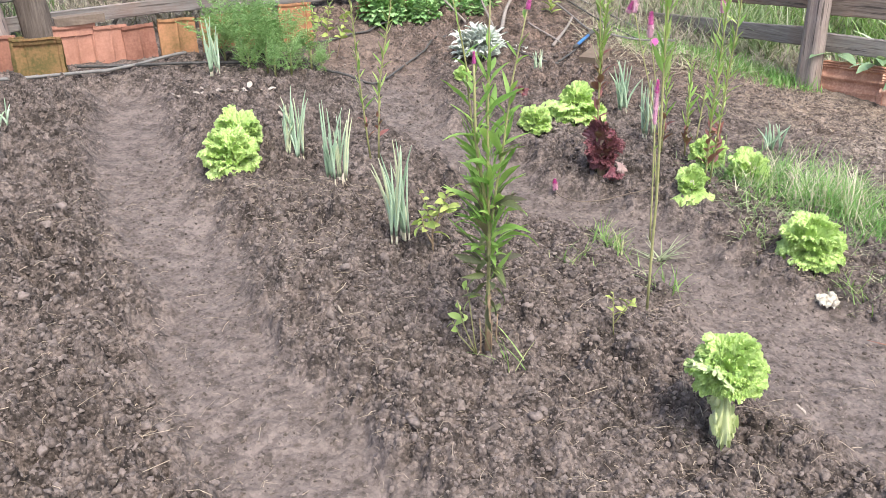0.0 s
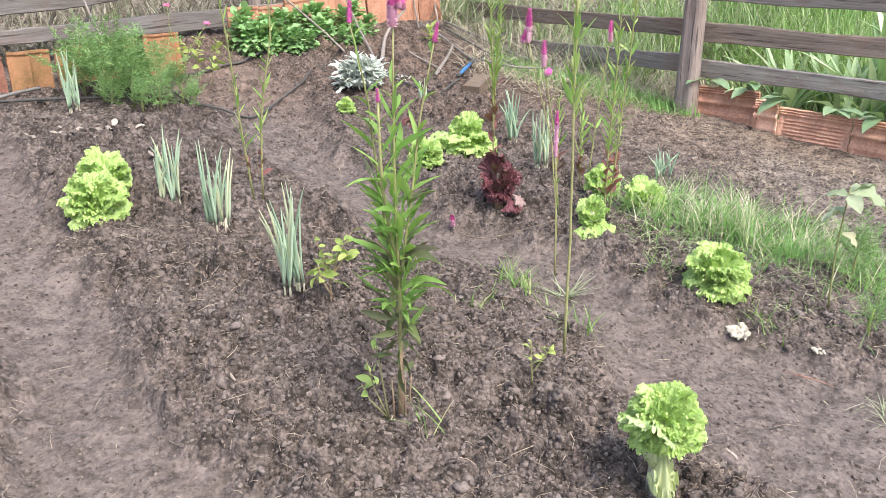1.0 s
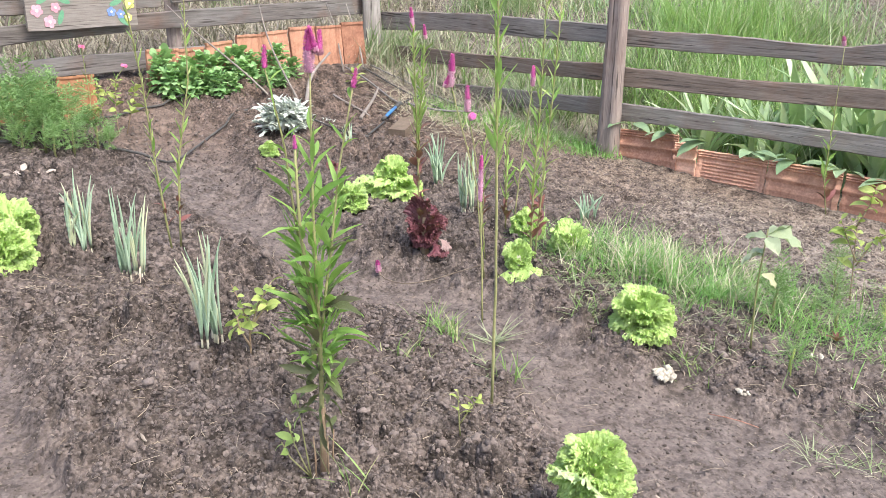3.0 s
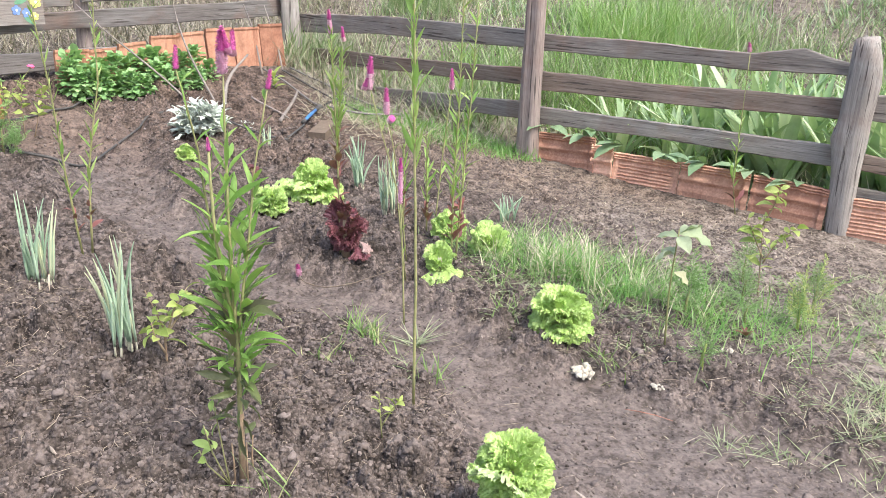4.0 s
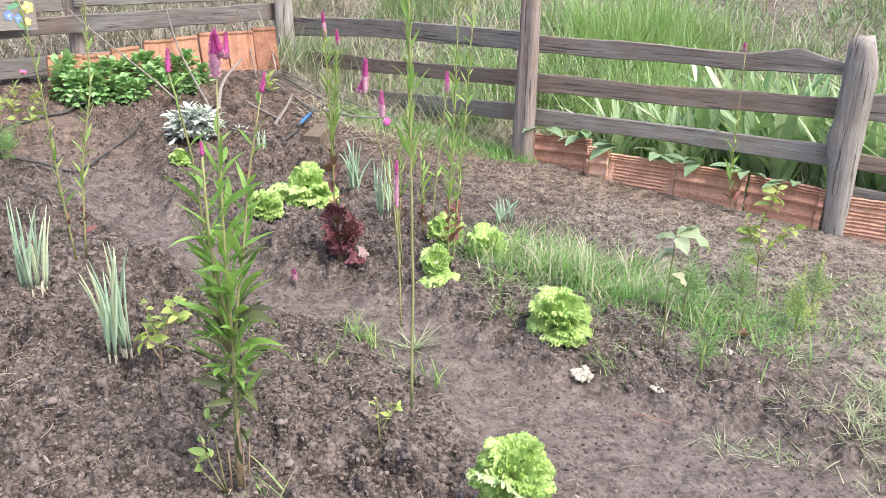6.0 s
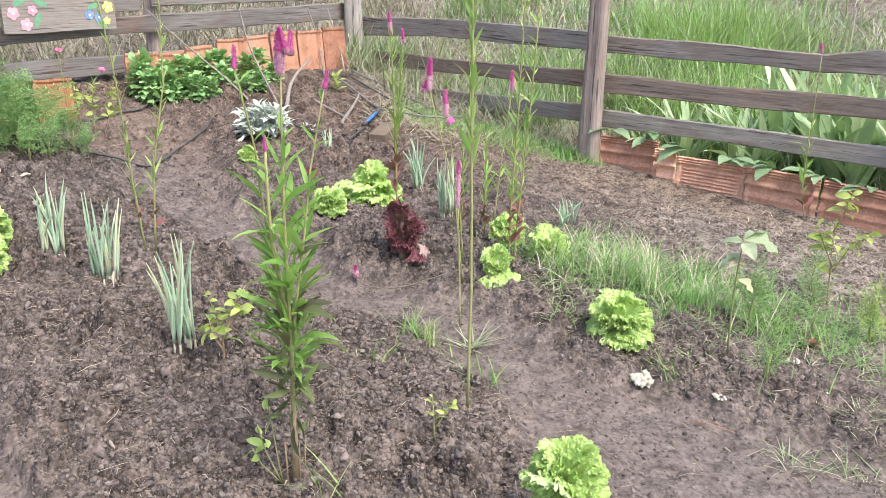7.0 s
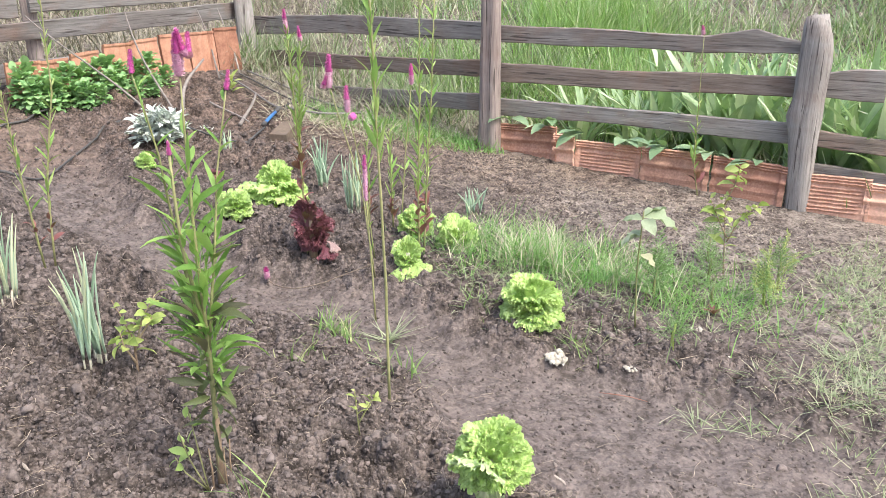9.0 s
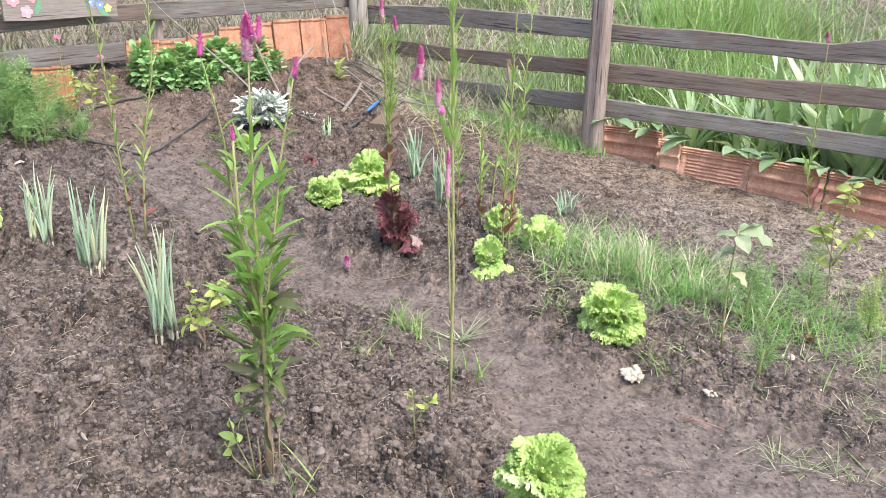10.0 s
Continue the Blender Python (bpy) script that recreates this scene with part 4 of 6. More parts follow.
celosia_big()
celosia("celosia_plant", (-0.335, 3.69), [[(0, 0, 0), (-0.03, 0, 0.35), (-0.05, 0, 0.71), (-0.09, 0, 1.05)], [(0.03, 0.05, 0), (0.05, 0.05, 0.35), (0.115, 0.06, 0.7), (0.13, 0.06, 1.15)]], "slim young celosia with two thin stems and narrow leaves", 26, 0.075, 5, 0.2, first=0.22)
celosia("celosia_plant", (0.695, 2.39), [[(0, 0, 0), (0.0, 0, 0.4), (-0.01, 0, 0.75), (-0.02, 0.01, 1.2), (-0.03, 0.01, 1.42)]], "very tall thin celosia with a bare stem and narrow top leaves", 56, 0.09, r=0.0048, first=0.5, rise=(60, 82))
celosia("celosia_plant", (0.86, 3.14), [[(0, 0, 0), (-0.01, 0.0, 0.3), (-0.02, 0.01, 0.52)]], "thin bare celosia stem with a long faded pink spike", 3, 0.05, spikes=[((-0.02, 0.01, 0.50), 0.18, 0.0085, 0.72, (0, 0))], first=0.5, r=0.004)
celosia("celosia_plant", (1.165, 3.51), [[(0, 0, 0), (0.0, 0, 0.35), (0.01, 0, 0.67), (0.015, 0, 1.2)], [(0.03, 0.03, 0), (0.05, 0.03, 0.35), (0.07, 0.03, 0.7), (0.09, 0.03, 1.1)]], "tall slim celosia with red lower leaves behind the lettuces", 34, 0.085, 12, 0.27)
celosia("celosia_plant", (0.715, 3.72), [[(0, 0, 0), (-0.005, 0, 0.35), (-0.02, 0, 0.75), (-0.03, 0, 0.97)], [(0, 0.02, 0.3), (0.0, 0.01, 0.6), (0.02, 0.01, 0.9)]], "celosia with plum-red lower leaves and narrow green top", 40, 0.08, 11, 0.42, spikes=[((-0.03, 0, 0.96), 0.10, 0.0085, 0.6, (0, -6)), ((0.025, 0.01, 0.93), 0.06, 0.008, 0.3, (0, 10))], wide=0.9)
celosia("celosia_plant", (0.94, 3.43), [[(0, 0, 0), (-0.04, 0.01, 0.4), (-0.15, 0.04, 0.82)]], "thin arching celosia stem with a bright magenta spike", 5, 0.06, spikes=[((-0.15, 0.04, 0.80), 0.13, 0.0135, 0.5, (0, 3)), ((-0.172, 0.04, 0.80), 0.05, 0.010, 0.3, (0, -20))], first=0.4, r=0.0035)
celosia("celosia_plant", (0.98, 3.57), [[(0, 0, 0), (-0.03, 0.01, 0.35), (-0.09, 0.02, 0.68)]], "thin celosia stem with a bright magenta spike", 4, 0.05, spikes=[((-0.09, 0.02, 0.66), 0.11, 0.012, 0.5, (0, -2)), ((-0.078, 0.02, 0.635), 0.03, 0.012, 0.8, (0, 60))], first=0.4, r=0.0035)
celosia("celosia_plant", (1.28, 4.15), [[(0, 0, 0), (0.03, 0, 0.35), (0.06, -0.02, 0.72)]], "thin celosia stem with a small magenta spike", 10, 0.07, spikes=[((0.06, -0.02, 0.70), 0.10, 0.011, 0.45, (0, 2))], first=0.2, r=0.004)
celosia("celosia_plant", (1.20, 4.02), [[(0, 0, 0), (-0.005, 0, 0.25), (-0.01, 0, 0.5)]], "young green celosia with a reddish stem", 18, 0.09, 8, 0.3, r=0.005, rise=(55, 80))
celosia("celosia_plant", (1.10, 4.10), [[(0, 0, 0), (0.005, 0, 0.2), (0.0, 0, 0.42)]], "young celosia with reddish lower leaves", 10, 0.08, 8, 0.45, r=0.005, rise=(55, 80))
celosia("celosia_plant", (3.39, 4.57), [[(0, 0, 0), (-0.03, 0.03, 0.22), (-0.03, 0.03, 0.5), (-0.04, 0.03, 1.0)]], "thin celosia with red foot leaves in front of the fence", 14, 0.11, 5, 0.22, spikes=[((-0.045, 0.03, 1.0), 0.06, 0.012, 0.5, (0, 10))], r=0.004, first=0.25, last=0.75)


# ---- lettuces ----
def frilly_leaf(name, seed, material, spread=0.95, curl=0.5, frill=0.062, count=125, body=0.88):
    """A fan-shaped leaf with a bubbly frilled edge, one metre long, rising along z and curling towards x."""
    rnd = random.Random(seed)
    ph = [rnd.uniform(0, 6.3) for _ in range(3)]

    def at(s, v):
        a = v * spread * (0.25 + 0.75 * s ** 0.8)
        r = s * (0.98 - 0.14 * v * v)
        y, z = r * math.sin(a), r * math.cos(a)
        x = 0.12 * v * v * s + 0.05 * s * math.sin(v * 7 + ph[0]) + 0.03 * s * math.sin(v * 15 + ph[1] + 4 * s)
        bend = curl * s ** 1.6
        return Vector((x * math.cos(bend) + z * math.sin(bend) * 0.8, y, z * math.cos(bend * 0.8) - x * math.sin(bend)))

    sh = Shape()
    sh.grid([[at(s * body, 2 * j / 14 - 1) for j in range(15)] for s in (0.0, 0.35, 0.6, 0.8, 0.92, 1.0)])
    edge, waves = [], 25 + rnd.random() * 5
    for q in (0.80, 0.88, 0.94, 1.0, 1.05):
        k, row = (q - 0.80) / 0.25, []
        for j in range(97):
            v = 2 * j / 96 - 1
            w = math.sin(v * waves + ph[2] + 2.2 * math.sin(v * 6 + ph[0])) + 0.55 * math.sin(v * waves * 2.7 + ph[1] + 3 * k)
            p = at(q * body, v * (1 + 0.05 * k * math.sin(v * 31)))
            row.append(p + Vector((0.043 * k * w, 0.02 * k * math.sin(v * 47 + ph[0]), 0.025 * k * math.sin(v * 39 + ph[1]))))
        edge.append(row)
    sh.grid(edge)
    for i in range(count):
        v = 2 * (i + rnd.random()) / count - 1
        s = body * rnd.uniform(0.72, 1.04) if abs(v) < 0.85 else body * rnd.uniform(0.4, 1.0)
        p, q = at(s, v), at(s + 0.05, v * 1.02)
        out = (q - p).normalized() + Vector((rnd.uniform(-0.9, 0.9), rnd.uniform(-0.6, 0.6), rnd.uniform(-0.3, 0.4)))
        n = frill * rnd.uniform(0.7, 1.25)
        sh.leaf(p, out, n, n * rnd.uniform(0.9, 1.5), rnd.uniform(-1.3, 1.3), rnd.uniform(-0.9, 0.9), 3, rnd.uniform(-1.6, 1.6), 0.65, 0.5)
    return sh.mesh(name, material)


FRILL = [frilly_leaf("leaf", k, LETTUCE, 0.85, c) for k, c in ((1, 0.1), (2, 0.35), (3, 0.6), (4, 0.25))]
FRILLOLD = [frilly_leaf("leaf", k, OLDLEAF, 0.8, c, 0.13, 30, 0.9) for k, c in ((5, 0.5), (6, 0.9))]
FRILLRED = [frilly_leaf("leaf", k, REDLEAF, 0.9, c) for k, c in ((7, 0.3), (8, 0.6), (9, 0.9))]


def lettuce(at, wide, high, label, group="green lettuces in the beds", leaves=44, kinds=FRILL, old=2, lift=0.0, open_to=92, seed=1, name="lettuce", tip=(0.0, 0.0)):
    rnd = random.Random(seed)
    p = thing(name, (*at, earth(*at) + 0.005), label, "lettuce", group)
    part("stalk", Shape().tube([(0, 0, -0.02), (tip[0] * 0.5, tip[1] * 0.5, lift + high * 0.25), (tip[0], tip[1], lift + high * 0.5)], [0.02, 0.016, 0.01], 8), ONIONBASE if kinds is FRILL else TANSTEM, p, "pale thick stalk")
    for i in range(leaves):
        k = i / (leaves - 1)
        out = open_to * (1 - k) ** 0.62 + rnd.uniform(-7, 7)
        t = math.radians(out)
        reach = 1 / math.sqrt((math.sin(t) / (wide * 0.5)) ** 2 + (math.cos(t) / (high * 0.86)) ** 2)
        length = reach * rnd.uniform(0.82, 1.04)
        me = rnd.choice(kinds[1:]) if k < 0.55 else rnd.choice(kinds)
        z = lift + high * 0.14
        m = pose(tip[0], tip[1], z, 0, 0, i * 137.5 + rnd.uniform(-15, 15)) @ pose(0, 0, 0, 0, out, 0) @ Matrix.Diagonal((length, length * 0.72, length, 1))
        part("leaf", me, None, p, "", m)
    for i in range(old):
        m = pose(0, 0, lift * 0.4 + 0.02, 0, 0, rnd.uniform(0, 360)) @ pose(0, 0, 0, 0, rnd.uniform(80, 95), 0) @ Matrix.Scale(wide * 0.5, 4)
        part("leaf", FRILLOLD[i % 2], None, p, "pale withering outer leaf", m)
    return p


lettuce((-0.93, 3.47), 0.30, 0.205, "bright green frilly lettuce, touching another one", seed=3, old=0)
lettuce((-0.96, 3.74), 0.27, 0.205, "bright green frilly lettuce close behind another one", seed=4, old=0)
lettuce((1.40, 2.87), 0.285, 0.195, "round bright green frilly lettuce at the edge of the path", seed=5, old=0, leaves=50, open_to=98)
lettuce((0.475, 4.30), 0.21, 0.155, "small frilly green lettuce on the dark soil", seed=6, old=1)
p = lettuce((0.73, 4.62), 0.24, 0.22, "open green lettuce with broad outer leaves", seed=7, old=2, leaves=26, open_to=80)
OPEN = [frilly_leaf("broad_leaf", k, LETTUCE, 0.95, 0.7, 0.085, 60, 0.93) for k in (51, 52)]
for k, (turn, out, n) in enumerate(((-95, 62, 0.19), (-40, 70, 0.19), (-150, 72, 0.20), (170, 55, 0.21), (20, 60, 0.18), (-70, 40, 0.2), (-125, 45, 0.2))):
    part("broad_leaf", OPEN[k % 2], None, p, "wide pale outer leaf", pose(0, 0, 0.03, 0, 0, turn) @ pose(0, 0, 0, 0, out, 0) @ Matrix.Diagonal((n, n * 0.9, n, 1)))
lettuce((0.09, 5.26), 0.14, 0.095, "very small round green lettuce", seed=8, old=0, leaves=34)
lettuce((1.28, 3.90), 0.19, 0.17, "frilly green lettuce behind red-stemmed celosia", seed=9, old=2)
lettuce((1.405, 3.68), 0.215, 0.165, "frilly green lettuce beside the grass", seed=10, old=2)
p = lettuce((1.085, 3.42), 0.135, 0.15, "small lettuce with pale lower leaves, beside a celosia", seed=12, old=3, leaves=30)
for k, (turn, out, n) in enumerate(((-85, 88, 0.115), (-30, 92, 0.11), (-140, 90, 0.115), (-60, 72, 0.12))):
    part("broad_leaf", OPEN[k % 2], None, p, "wide pale outer leaf", pose(0, 0, 0.02, 0, 0, turn) @ pose(0, 0, 0, 0, out, 0) @ Matrix.Diagonal((n, n * 0.9, n, 1)))
p = lettuce((0.755, 1.765), 0.23, 0.15, "green frilly lettuce on a bare pale stalk with one drooping leaf", seed=13, old=0, leaves=54, lift=0.145, open_to=88, tip=(0.01, 0.0))
part("drooping_leaf", FRILLOLD[0], None, p, "cream-white withered leaf hanging to the soil", pose(0.0, -0.02, 0.165, 0, 0, -98) @ pose(0, 0, 0, 0, 128, 0) @ Matrix.Diagonal((0.17, 0.062, 0.18, 1)))
part("drooping_leaf", FRILLOLD[1], None, p, "small pale withered leaf", pose(-0.015, -0.03, 0.15, 0, 0, -120) @ pose(0, 0, 0, 0, 125, 0) @ Matrix.Diagonal((0.07, 0.05, 0.07, 1)))
part("broad_leaf", frilly_leaf("broad_leaf", 44, RIBLEAF, 0.75, 0.4, 0.10, 40, 0.94), None, p, "large smooth pale-ribbed outer leaf", pose(-0.005, -0.03, 0.17, 0, 0, -140) @ pose(0, 0, 0, 0, 38, 0) @ Matrix.Diagonal((0.12, 0.13, 0.125, 1)))

p = lettuce((0.735, 3.70), 0.16, 0.235, "dark red frilly lettuce grown tall on its stalk", "red lettuces in the beds", 34, FRILLRED, 0, 0.04, 100, 15, "red_lettuce")
part("leaf", FRILLRED[1], None, p, "", pose(0.03, -0.03, 0.05, 0, 0, -60) @ pose(0, 0, 0, 0, 98, 0) @ Matrix.Scale(0.1, 4))
part("withered_leaf", frilly_leaf("withered_leaf", 33, DUSTY, 0.8, 0.9, 0.12, 24), None, p, "pale pinkish withered leaf on the soil", pose(0.05, -0.04, 0.07, 0, 0, -30) @ pose(0, 0, 0, 0, 96, 0) @ Matrix.Scale(0.08, 4))
lettuce((0.435, 4.99), 0.12, 0.075, "small dark red lettuce on the soil", "red lettuces in the beds", 12, FRILLRED, 0, 0.0, 85, 16, "red_lettuce")


# ---- onions in clumps ----
def onion_leaf(seed, bend):
    rnd = random.Random(seed)
    a = rnd.uniform(0, 6.3)
    pts = [(bend * s * s * math.cos(a), bend * s * s * math.sin(a), s - 0.25 * bend * s * s) for s in (0, 0.15, 0.3, 0.5, 0.7, 0.85, 0.95, 1.0)]
    return Shape().tube(pts, [0.015, 0.017, 0.0185, 0.0185, 0.016, 0.011, 0.006, 0.002], 7).mesh("leaf", ONION)


ONIONS = [onion_leaf(k, b) for k, b in ((1, 0.05), (2, 0.10), (3, 0.16), (4, 0.24))]
BULB = Shape().tube([(0, 0, -0.1), (0, 0, 0.0), (0, 0, 0.4), (0, 0, 1.0)], [0.05, 0.075, 0.055, 0.045], 7).mesh("white_stalk", ONIONBASE)
DRYTIP = Shape().leaf((0, 0, 0), (0.3, 0, 0.2), 1.0, 0.09, 2.2, 0.2, 7).mesh("dry_leaf", STRAW)


def onion_clump(at, high, wide, stalks, seed, label, thick=1.0):
    rnd = random.Random(seed)
    p = thing("spring_onion_clump", (*at, earth(*at) + 0.005), label, "spring onion", "spring onions in the beds")
    for i in range(int(stalks * 1.05)):
        a, r = rnd.uniform(0, 6.3), wide * 0.5 * math.sqrt(rnd.random())
        x, y = r * math.cos(a) * 0.62, r * math.sin(a) * 0.62
        part("white_stalk", BULB, None, p, "", pose(x, y, 0) @ Matrix.Diagonal((0.052 * thick, 0.052 * thick, high * 0.12, 1)))
        for _ in range(rnd.choice((2, 3, 3))):
            h = high * rnd.uniform(0.42, 1.0)
            t = 0.25 * thick * rnd.uniform(0.7, 1.25)
            m = pose(x, y, high * 0.08, rnd.uniform(-7, 7), rnd.uniform(-7, 7)) @ pose(0, 0, 0, math.degrees(-y / high) * 0.55 + rnd.uniform(-3, 3), math.degrees(x / high) * 0.55 + rnd.uniform(-3, 3), rnd.uniform(0, 360)) @ Matrix.Diagonal((t, t, h, 1))
            part("leaf", rnd.choice(ONIONS), None, p, "", m)
        if rnd.random() < 0.22:
            part("dry_leaf", DRYTIP, None, p, "dry straw-coloured leaf", pose(x, y, high * 0.15, 0, 0, rnd.uniform(0, 360)) @ Matrix.Scale(high * 0.26, 4))
    return p


onion_clump((-0.665, 3.60), 0.33, 0.13, 8, 1, "spring onions with exposed pale roots, clump on the bed's ridge")
onion_clump((-0.45, 3.39), 0.36, 0.14, 10, 2, "spring onion clump with blue-green leaves on the ridge")
onion_clump((-0.14, 2.79), 0.37, 0.15, 9, 3, "tall spring onion clump with yellowing leaves on the ridge", 1.05)
onion_clump((-1.40, 5.00), 0.34, 0.13, 7, 4, "spring onion clump before feathery green plants")
onion_clump((1.02, 4.73), 0.29, 0.14, 9, 5, "grey-green spring onion clump by the lettuces")
onion_clump((1.07, 4.28), 0.32, 0.12, 9, 6, "dense spring onion clump with a yellow foot")
onion_clump((1.69, 4.18), 0.17, 0.13, 6, 7, "short spring onion clump behind a lettuce")
onion_clump((-2.10, 3.80), 0.16, 0.12, 5, 8, "small spring onion clump on the side bed")
onion_clump((0.58, 5.53), 0.15, 0.10, 6, 9, "thin young spring onions on the bare soil", 0.7)


# ---- feathery plants ----
def frond_shape(seed, hairs=28, thick=0.010):
    """A feathery leaf one metre long along x."""
    rnd = random.Random(seed)
    sh = Shape()
    rib_line = [(s, 0, 0.22 * math.sin(s * 2.2) * s) for s in (0, 0.25, 0.5, 0.75, 1.0)]
    sh.tube(rib_line, [0.010, 0.008, 0.006, 0.004, 0.002], 4, False)
    for i in range(hairs):
        s = 0.22 + 0.78 * i / hairs
        root = on_line(rib_line, s)
        side = 1 if i % 2 else -1
        reach = 0.34 * (1.05 - s) + 0.07
        d = Vector((rnd.uniform(0.3, 0.8), side, rnd.uniform(-0.2, 0.5))).normalized()
        mid = root + d * reach
        sh.leaf(root, d, reach, thick * 2.0, 0.3, 0.1, 2, rnd.uniform(-1, 1))
        for k in range(6):
            q = root.lerp(mid, 0.25 + 0.75 * k / 6)
            e = (d + Vector((rnd.uniform(-1, 1), rnd.uniform(-1, 1), rnd.uniform(-0.7, 0.9)))).normalized()
            sh.leaf(q, e, reach * rnd.uniform(0.28, 0.5), thick * 1.7, 0.3, 0.1, 2, rnd.uniform(-1, 1))
    return sh


FRONDS = [frond_shape(k, 22, 0.013).mesh("frond", FEATHER) for k in (1, 2, 3)]
YFRONDS = [frond_shape(k, 26).mesh("frond", YELLOWFEATHER) for k in (4, 5)]
THINFRONDS = [frond_shape(k, 18, 0.008).mesh("frond", FEATHER) for k in (6, 7)]


def feathery(at, high, fronds, seed, label, kinds=FRONDS, rise=(25, 85), name="fennel_plant", foot=None):
    rnd = random.Random(seed)
    p = thing(name, (*at, earth(*at)), label, "herb", "feathery herbs in the beds")
    part("stem", Shape().tube([(0, 0, -0.02), (0, 0.005, high * 0.25), (0.005, 0, high * 0.5)], [0.008, 0.006, 0.004], 6), foot or STEM, p)
    for i in range(fronds):
        k = i / fronds
        up = rnd.uniform(*rise)
        z = high * rnd.uniform(0.0, 0.5)
        me = rnd.choice(kinds)
        m = pose(0, 0, z, 0, 0, i * 137.5 + rnd.uniform(-20, 20)) @ pose(0, 0, 0, 0, -up, 0) @ Matrix.Scale(high * rnd.uniform(0.42, 0.72), 4)
        part("frond", me, None, p, "", m)
    return p


for k, (x, y, h) in enumerate(((-1.30, 5.24, 0.46), (-1.12, 5.16, 0.38), (-0.96, 5.10, 0.28), (-1.17, 5.42, 0.54), (-1.44, 5.38, 0.46), (-0.86, 5.24, 0.28), (-0.78, 5.13, 0.20), (-1.02, 5.34, 0.40), (-1.22, 5.10, 0.26), (-1.05, 5.05, 0.22), (-1.28, 5.50, 0.50))):
    feathery((x, y), h * 0.95, 13, 40 + k, "lush feathery green fennel before mossy clay tiles", FRONDS, (5, 70))
feathery((1.805, 2.53), 0.2, 9, 61, "small thin dill plant on the dry bed", THINFRONDS, (5, 80), "dill_plant", YOUNG)
feathery((2.49, 2.86), 0.27, 12, 62, "yellow-green dill with thick pale stalks", YFRONDS[:1] + THINFRONDS, (15, 85), "dill_plant", YOUNG)
feathery((2.27, 2.92), 0.17, 9, 63, "small feathery grey-green dill", THINFRONDS, (10, 80), "dill_plant")
feathery((2.02, 2.98), 0.28, 11, 64, "feathery green dill beside the grass", FRONDS, (20, 85), "dill_plant")
feathery((2.40, 3.12), 0.26, 10, 65, "feathery green dill among low grass", THINFRONDS, (10, 85), "dill_plant")
feathery((2.70, 3.02), 0.26, 12, 66, "yellowing feathery dill at the bed's far end", YFRONDS[1:] + THINFRONDS, (15, 85), "dill_plant")
feathery((2.62, 3.42), 0.24, 10, 67, "pale feathery dill on the bare soil", THINFRONDS, (10, 85), "dill_plant")


# ---- broad-leaved plants in the corner bed ----
BROADS = [single_leaf("leaf", BROAD, w, d, 0.2, 8, 0.66, 0.07, 5, 0.2, True) for w, d in ((0.62, 0.7), (0.70, 1.2), (0.56, 0.3))]


def broad_plant(at, high, leaves, seed):
    rnd = random.Random(seed)
    p = thing("leafy_green_plant", (*at, earth(*at)), "dense broad-leaved dark green plant before upright tiles", "vegetable", "broad-leaved plants in the corner bed")
    for i in range(leaves):
        k = i / leaves
        set_leaf(p, rnd.choice(BROADS), (rnd.uniform(-0.03, 0.03), rnd.uniform(-0.03, 0.03), high * 0.6 * k), i * 137.5 + rnd.uniform(-20, 20), -5 + 70 * k + rnd.uniform(-12, 12), 0.5 * (high + 0.12) * rnd.uniform(0.22, 0.40), rnd.uniform(-25, 25))
    return p


rnd = random.Random(5)
for k in range(22):
    s = (k % 11 + 0.5) / 11
    x, y = -0.62 + 0.95 * s + rnd.uniform(-0.03, 0.03), 6.50 + 0.58 * s + rnd.uniform(-0.10, 0.06)
    if k >= 11:
        x, y = x - 0.10, y + 0.16
    broad_plant((x, y), (0.28 if k < 11 else 0.37) * rnd.uniform(0.75, 1.2), 84, 100 + k)


# ---- silver-leaved plant ----
SILVERS = [single_leaf("leaf", SILVER, w, d, 0.25, 6, 0.6, 0.15, 5, 0.45) for w, d in ((0.17, 0.6), (0.22, 1.1))]


def silver_plant(at, high, wide, leaves, seed, label):
    rnd = random.Random(seed)
    p = thing("silver_leaved_plant", (*at, earth(*at)), label, "plant", "silver-leaved plants")
    for i in range(leaves):
        k = i / leaves
        a, r = rnd.uniform(0, 360), wide * 0.30 * math.sqrt(rnd.random())
        set_leaf(p, rnd.choice(SILVERS), (r * math.cos(a), r * math.sin(a) * 0.7, 0.02 + high * 0.5 * (1 - r / wide) * rnd.random()), a + rnd.uniform(-40, 40), rnd.uniform(15, 88), high * rnd.uniform(0.18, 0.38), rnd.uniform(-30, 30))


silver_plant((0.205, 5.84), 0.36, 0.42, 560, 1, "silvery white felted plant mounded on the bare soil")
silver_plant((0.50, 6.02), 0.10, 0.14, 14, 2, "small silvery seedling with few felted leaves")


# ---- young shrubs ----
OVAL = [single_leaf("leaf", YOUNG, w, d, 0.3, 6, 0.45) for w, d in ((0.42, 0.6), (0.50, 1.1))]
BIGPALE = [single_leaf("leaf", PALE, w, d, 0.25, 6, 0.45, 0.1, 5, 0.3) for w, d in ((0.50, 0.8), (0.58, 1.3))]


def shrub(name, at, lines, label, kinds, count, size, category="vegetable", rise=(0, 50), r=0.004, material=TANSTEM, first=0.35):
    p = thing(name, (*at, earth(*at) - 0.01), label, category, "young shrubs in the beds")
    for i, line in enumerate(lines):
        stem(p, line, r, 0.0015, material)
        foliage(p, line, first, 1.0, count, size, kinds, rise, i * 77, 0.2)
    return p


